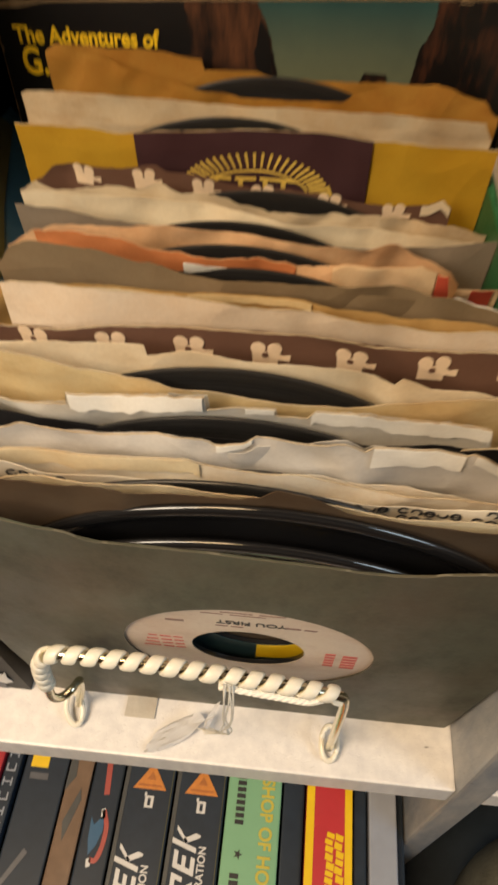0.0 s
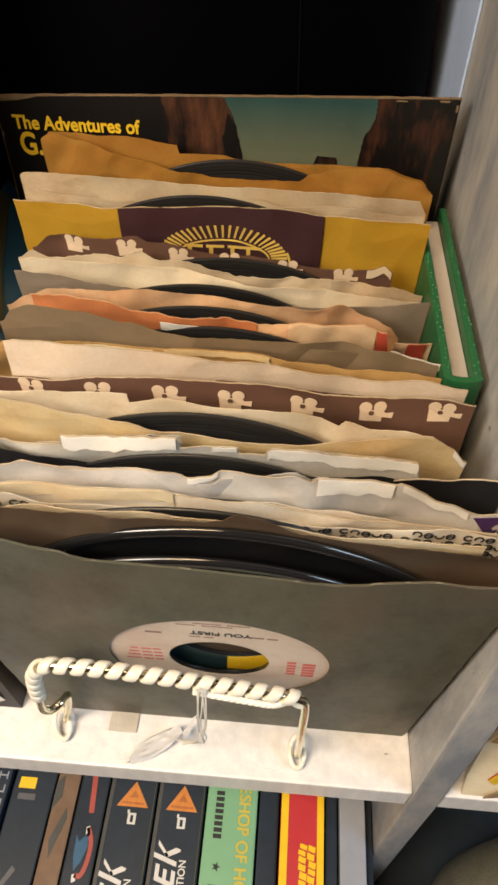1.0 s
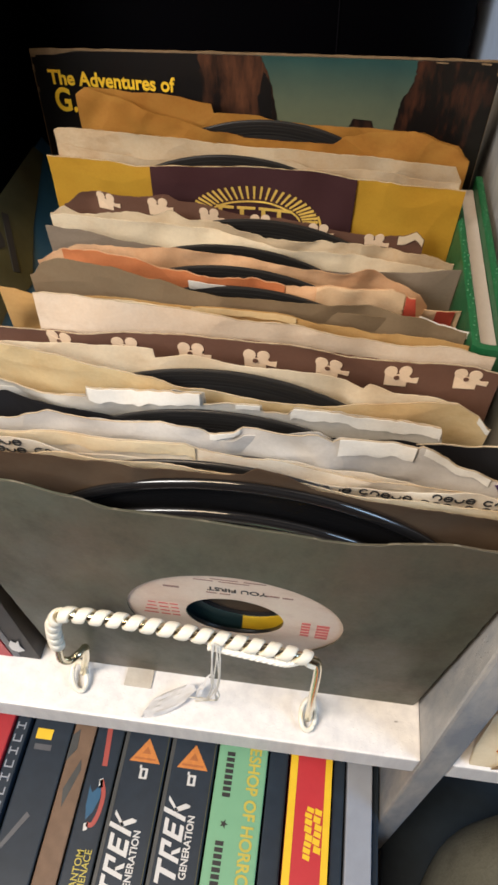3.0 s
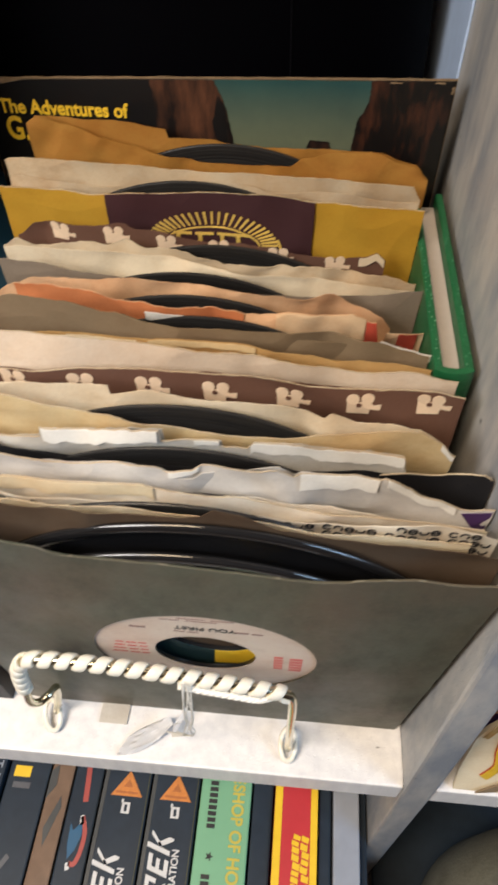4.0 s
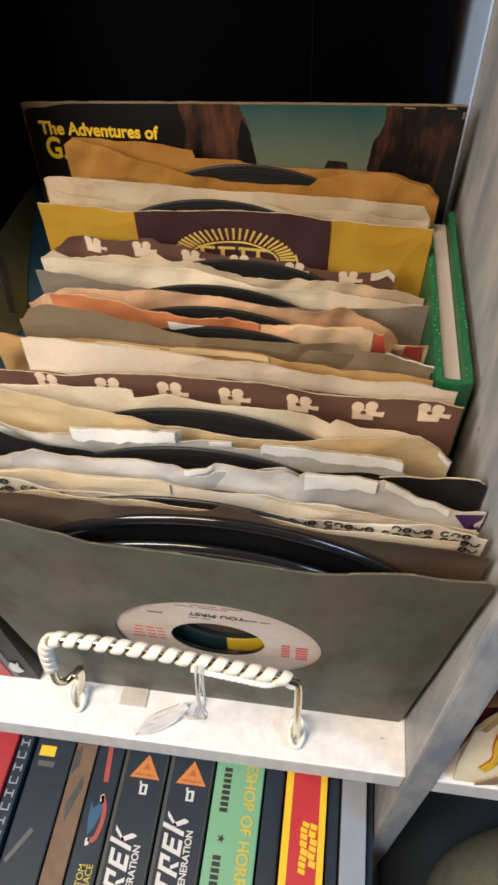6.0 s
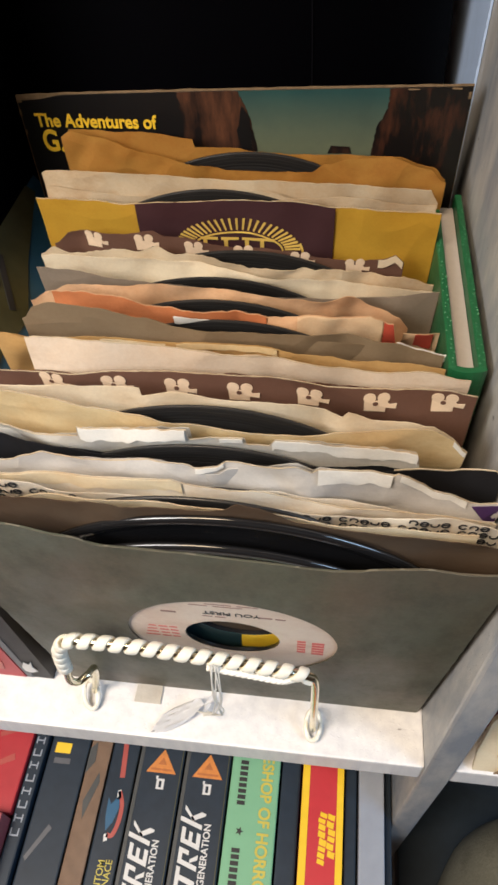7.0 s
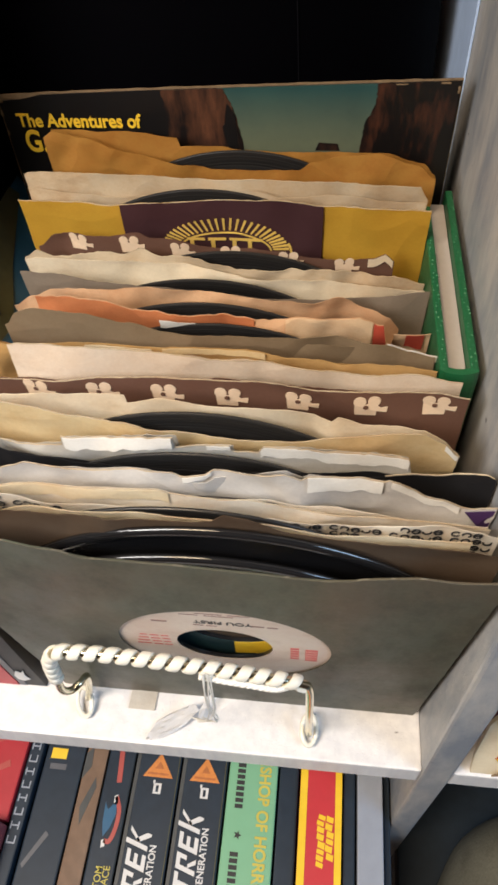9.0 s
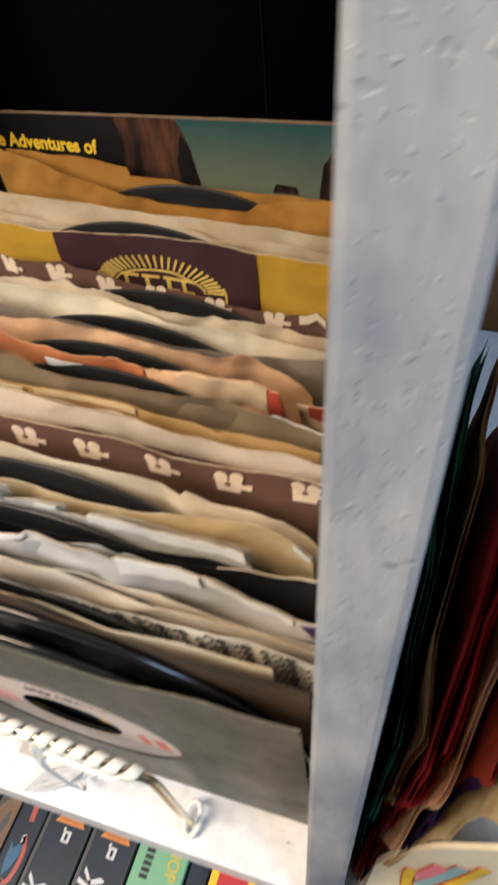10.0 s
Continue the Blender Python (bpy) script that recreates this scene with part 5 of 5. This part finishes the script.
part("patch", prism([(-0.1385, 0.0120), (-0.1290, 0.0100), (-0.1270, 0.0200), (-0.1310, 0.0270), (-0.1390, 0.0240)], lambda u, v, d: (u, 0.0231 + d, v), 0.0003), "pinkred", rb, "faded pink patch")
bl = thing("paperback_book", "blue book with an olive picture cover leaning beside the records", "book", "", (0.007, 0, 0))
part("cover", prism([(-0.150, 0.0006), (-0.118, 0.0006), (-0.118, 0.150), (-0.150, 0.200)], lambda u, v, d: (u, 0.075 + d, v), 0.150), "blue", bl)
def on_slope(points, lift, thick):
    """Flat shapes on the book's sloping face; u across the slope from its low edge, v along the row."""
    return prism(points, lambda u, v, d: (-0.118 - 0.539 * u + 0.842 * (lift - d), v, 0.150 + 0.842 * u + 0.539 * (lift - d)), thick)


part("picture", on_slope([(0.004, 0.086), (0.012, 0.080), (0.058, 0.080), (0.058, 0.205), (0.030, 0.215), (0.016, 0.170), (0.003, 0.140), (0.007, 0.115)], 0.0005, 0.0003), "olive", bl, "olive cover picture")
for path in ([(0.020, 0.128), (0.030, 0.136), (0.024, 0.144), (0.034, 0.150)], [(0.014, 0.120), (0.024, 0.118), (0.032, 0.126)], [(0.012, 0.138), (0.022, 0.150), (0.030, 0.160)], [(0.020, 0.105), (0.030, 0.110), (0.036, 0.104)]):
    part("scribble", on_slope(stroke_band(path, 0.0018), 0.0009, 0.0003), "ink", bl, "dark brushed mark on the picture")

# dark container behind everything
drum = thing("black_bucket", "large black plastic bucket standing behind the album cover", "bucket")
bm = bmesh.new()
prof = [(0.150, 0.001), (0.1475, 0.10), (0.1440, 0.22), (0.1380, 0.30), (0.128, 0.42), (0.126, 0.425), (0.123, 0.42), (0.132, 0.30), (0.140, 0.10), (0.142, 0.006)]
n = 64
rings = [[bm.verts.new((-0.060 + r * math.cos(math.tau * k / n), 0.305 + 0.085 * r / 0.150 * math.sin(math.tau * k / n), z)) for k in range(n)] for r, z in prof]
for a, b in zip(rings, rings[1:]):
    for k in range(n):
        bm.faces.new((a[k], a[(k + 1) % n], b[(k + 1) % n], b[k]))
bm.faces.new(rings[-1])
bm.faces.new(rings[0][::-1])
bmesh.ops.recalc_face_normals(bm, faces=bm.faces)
part("shell", bm, "black_plastic_and_shade", drum, smooth=True)
# A thin paler ridge stands in for the soft upright sheen on the shell.
ridge = [(-0.060 + r * math.cos(-1.02), 0.305 + 0.085 * r / 0.150 * math.sin(-1.02), z) for r, z in prof[:5]]
part("sheen_line", tube(smooth_line(ridge, 6), 0.0004, 6), "charcoal_dim", drum, "faint upright line for the sheen on the shell", True)
# Added black block: stands in for the shadowed interior past the row.
dk = thing("shade_block", "dark block standing in for the shadowed interior at the far end", "box")
part("body", box((-0.300, 0.140, 0.0008), (-0.1300, 0.395, 0.420), 0.003), "black_plastic_and_shade", dk)
# Added sheet flush with the panel; its blue imitates bluish light on the panel.
pb = thing("blue_lit_patch", "thin sheet coloured like bluish light on the far part of the panel", "card")
part("sheet", box((0.0906, 0.2450, 0.0008), (0.0917, 0.3980, 0.450), 0.0002), "paleblue", pb)

# ---------------------------------------------------------------- next bay
rnd = random.Random(21)


def leaning(y0, x_foot, x_head, height, mat, label, seed, flare, depth=0.17):
    """A paper sleeve in the next bay, its worn front edge at y0, leaning from x_foot to x_head."""
    ob = thing("record_sleeve", label, "record sleeve", "old sleeves leaning in the next bay")
    rows, cols = 34, 16

    def panel(shift, cut):
        bm = bmesh.new()
        grid = []
        for i in range(rows + 1):
            row = []
            for j in range(cols + 1):
                u, v = i / rows, j / cols
                worn = (0.0085 * noise.noise(Vector((u * 4.5, seed * 4.0, 1.0))) + 0.0020 * noise.noise(Vector((u * 14, seed, 2.0)))) * (1 - v)
                x = x_foot + shift + (x_head - x_foot) * u ** 1.15 + flare * v * u + 0.0040 * u * noise.noise(Vector((u * 4 + seed, v * 4, seed * 2.0))) + 0.0008 * abs(noise.noise(Vector((u * 9, v * 9, seed))))
                top = height - cut - 0.006 * abs(noise.noise(Vector((v * 5, seed * 3.0, 0.0))))
                row.append(bm.verts.new((max(x, PX1 + 0.0006 + shift), y0 - 0.004 * max(0.0, 1 - top * u / 0.040) ** 1.3 + worn + depth * v, 0.0008 + top * u)))
            grid.append(row)
        for a, b in zip(grid, grid[1:]):
            for k in range(cols):
                bm.faces.new((a[k], a[k + 1], b[k + 1], b[k]))
        bmesh.ops.solidify(bm, geom=bm.faces[:], thickness=0.0004)
        return bm
    part("front_panel", panel(0.0, 0.0), mat, ob, smooth=True)
    part("back_panel", panel(0.0014, 0.004), mat, ob, smooth=True)
    return ob


for y0, xf, xh, h, mat, label in (
        (0.022, 0.1079, 0.1084, 0.172, "black_card", "black card record sleeve leaning on the panel"),
        (0.017, 0.1082, 0.1112, 0.164, "darkgreen", "dark green paper record sleeve with a frayed edge"),
        (0.019, 0.1086, 0.1128, 0.160, "darkgreen", "dark green paper record sleeve with a frayed edge"),
        (0.018, 0.1090, 0.1160, 0.160, "umber", "brown paper record sleeve with a frayed edge"),
        (0.016, 0.1094, 0.1212, 0.160, "maroon", "maroon paper record sleeve, bent outward"),
        (0.018, 0.1099, 0.1250, 0.158, "maroon", "maroon paper record sleeve, bent outward"),
        (0.016, 0.1104, 0.1288, 0.156, "peach", "peach paper record sleeve leaning outward"),
        (0.018, 0.1112, 0.1352, 0.153, "red", "red paper record sleeve leaning outward"),
        (0.017, 0.1118, 0.1376, 0.150, "purple", "purple card sleeve leaning outward"),
        (0.016, 0.1124, 0.1430, 0.146, "tan", "tan paper record sleeve leaning outward")):
    leaning(y0, xf, xh, h, mat, label, xh * 900, max(0.0, (xh - 0.1100) * 2.3))

comic = thing("comic_book", "worn comic with a yellow, teal and pink picture", "comic")
def comic_y(z):
    """The page leans back from the shelf's edge and straightens higher up."""
    return 0.001 + 0.35 * (z if z < 0.026 else 0.026 + 0.010 * (1 - math.exp(-(z - 0.026) / 0.010)))


def on_comic(points, lift, thick):
    return prism(points, lambda u, v, d: (u, comic_y(v) - lift + d, v), thick)


page = [(0.1150, 0.0012), (0.1146, 0.0150), (0.1155, 0.0267), (0.1180, 0.0440), (0.1250, 0.0660), (0.1340, 0.0860), (0.1500, 0.1060), (0.1750, 0.1200), (0.2000, 0.1450)]
bm = bmesh.new()
cols = []
for k in range(41):
    x = 0.1146 + 0.1054 * k / 40
    top = 0.020
    for (xa, za), (xb, zb) in zip(page[1:], page[2:]):
        if xa <= x:
            top = za + (zb - za) * min(1.0, (x - xa) / (xb - xa))
    top += 0.0006 * noise.noise(Vector((x * 300, 0, 5.0)))
    cols.append([(bm.verts.new((x, comic_y(0.0012 + (top - 0.0012) * j / 16), 0.0012 + (top - 0.0012) * j / 16)),
                  bm.verts.new((x, comic_y(0.0012 + (top - 0.0012) * j / 16) + 0.0020, 0.0012 + (top - 0.0012) * j / 16))) for j in range(17)])
for c, d in zip(cols, cols[1:]):
    for j in range(16):
        bm.faces.new((c[j][0], d[j][0], d[j + 1][0], c[j + 1][0]))
        bm.faces.new((c[j][1], c[j + 1][1], d[j + 1][1], d[j][1]))
    bm.faces.new((c[16][0], d[16][0], d[16][1], c[16][1]))
    bm.faces.new((c[0][0], c[0][1], d[0][1], d[0][0]))
for c in (cols[0], cols[-1]):
    for j in range(16):
        bm.faces.new((c[j][0], c[j + 1][0], c[j + 1][1], c[j][1]))
bmesh.ops.recalc_face_normals(bm, faces=bm.faces)
part("paper_block", bm, "comic_page", comic, "cream worn page", smooth=True)


for path, half, mat, label in (
        ([(0.1262, 0.0120), (0.1310, 0.0200), (0.1300, 0.0300), (0.1293, 0.0420), (0.1300, 0.0480)], 0.0020, "comic_yellow", "yellow printed band with a red outline"),
        ([(0.1290, 0.0165), (0.1360, 0.0260), (0.1410, 0.0350), (0.1440, 0.0450), (0.1480, 0.0640), (0.1500, 0.0800)], 0.0016, "comic_yellow", "yellow printed band with a red outline"),
        ([(0.1340, 0.0330), (0.1375, 0.0430), (0.1410, 0.0560), (0.1440, 0.0720)], 0.0020, "comic_teal", "teal printed band with a red outline"),
        ([(0.1330, 0.0425), (0.1355, 0.0520), (0.1380, 0.0640)], 0.0024, "comic_pink", "pink printed patch with a red outline")):
    part("outline", on_comic(stroke_band(path, half + 0.0005), 0.0005, 0.0002), "red", comic, "red outline of the picture")
    part("picture", on_comic(stroke_band(path, half), 0.0009, 0.0003), mat, comic, label)
part("folded_corner", on_comic([(0.1240, 0.0030), (0.1320, 0.0090), (0.1480, 0.0190), (0.1700, 0.0290), (0.1700, 0.0250), (0.1480, 0.0150), (0.1330, 0.0050)], 0.0022, 0.0008), "greybrown", comic, "dark folded page edge")
part("green_edge", on_comic([(0.1410, 0.0020), (0.1430, 0.0062), (0.1700, 0.0160), (0.1700, 0.0120)], 0.0018, 0.0008), "green_cover", comic, "green cover edge")

hat = thing("felt_hat", "grey-green felt hat lying on the lower shelf in the next bay", "hat")
bm = bmesh.new()
n = 48
prof = [(0.080, -0.2155), (0.082, -0.19), (0.078, -0.150), (0.066, -0.122), (0.045, -0.108), (0.020, -0.104), (0.004, -0.105)]
rings = []
for r, z in prof:
    rings.append([bm.verts.new((0.2080 + r * math.cos(math.tau * k / n) * (1 + 0.05 * noise.noise(Vector((k * 0.3, z * 30, 0)))), -0.045 + r * math.sin(math.tau * k / n) * 0.9,
                                z + 0.006 * noise.noise(Vector((math.cos(math.tau * k / n) * 2, math.sin(math.tau * k / n) * 2, z * 20))))) for k in range(n)])
for a, b in zip(rings, rings[1:]):
    for k in range(n):
        bm.faces.new((a[k], a[(k + 1) % n], b[(k + 1) % n], b[k]))
bm.faces.new(rings[-1])
bmesh.ops.recalc_face_normals(bm, faces=bm.faces)
part("crown", bm, "felt", hat, smooth=True)
seam = smooth_line([(0.2080 - 0.25 * r, -0.045 - 0.87 * r, z + 0.0006) for r, z in prof[1:]], 5)
part("seam", tube(seam, 0.0009, 6), "felt", hat, "stitched seam over the crown", True)
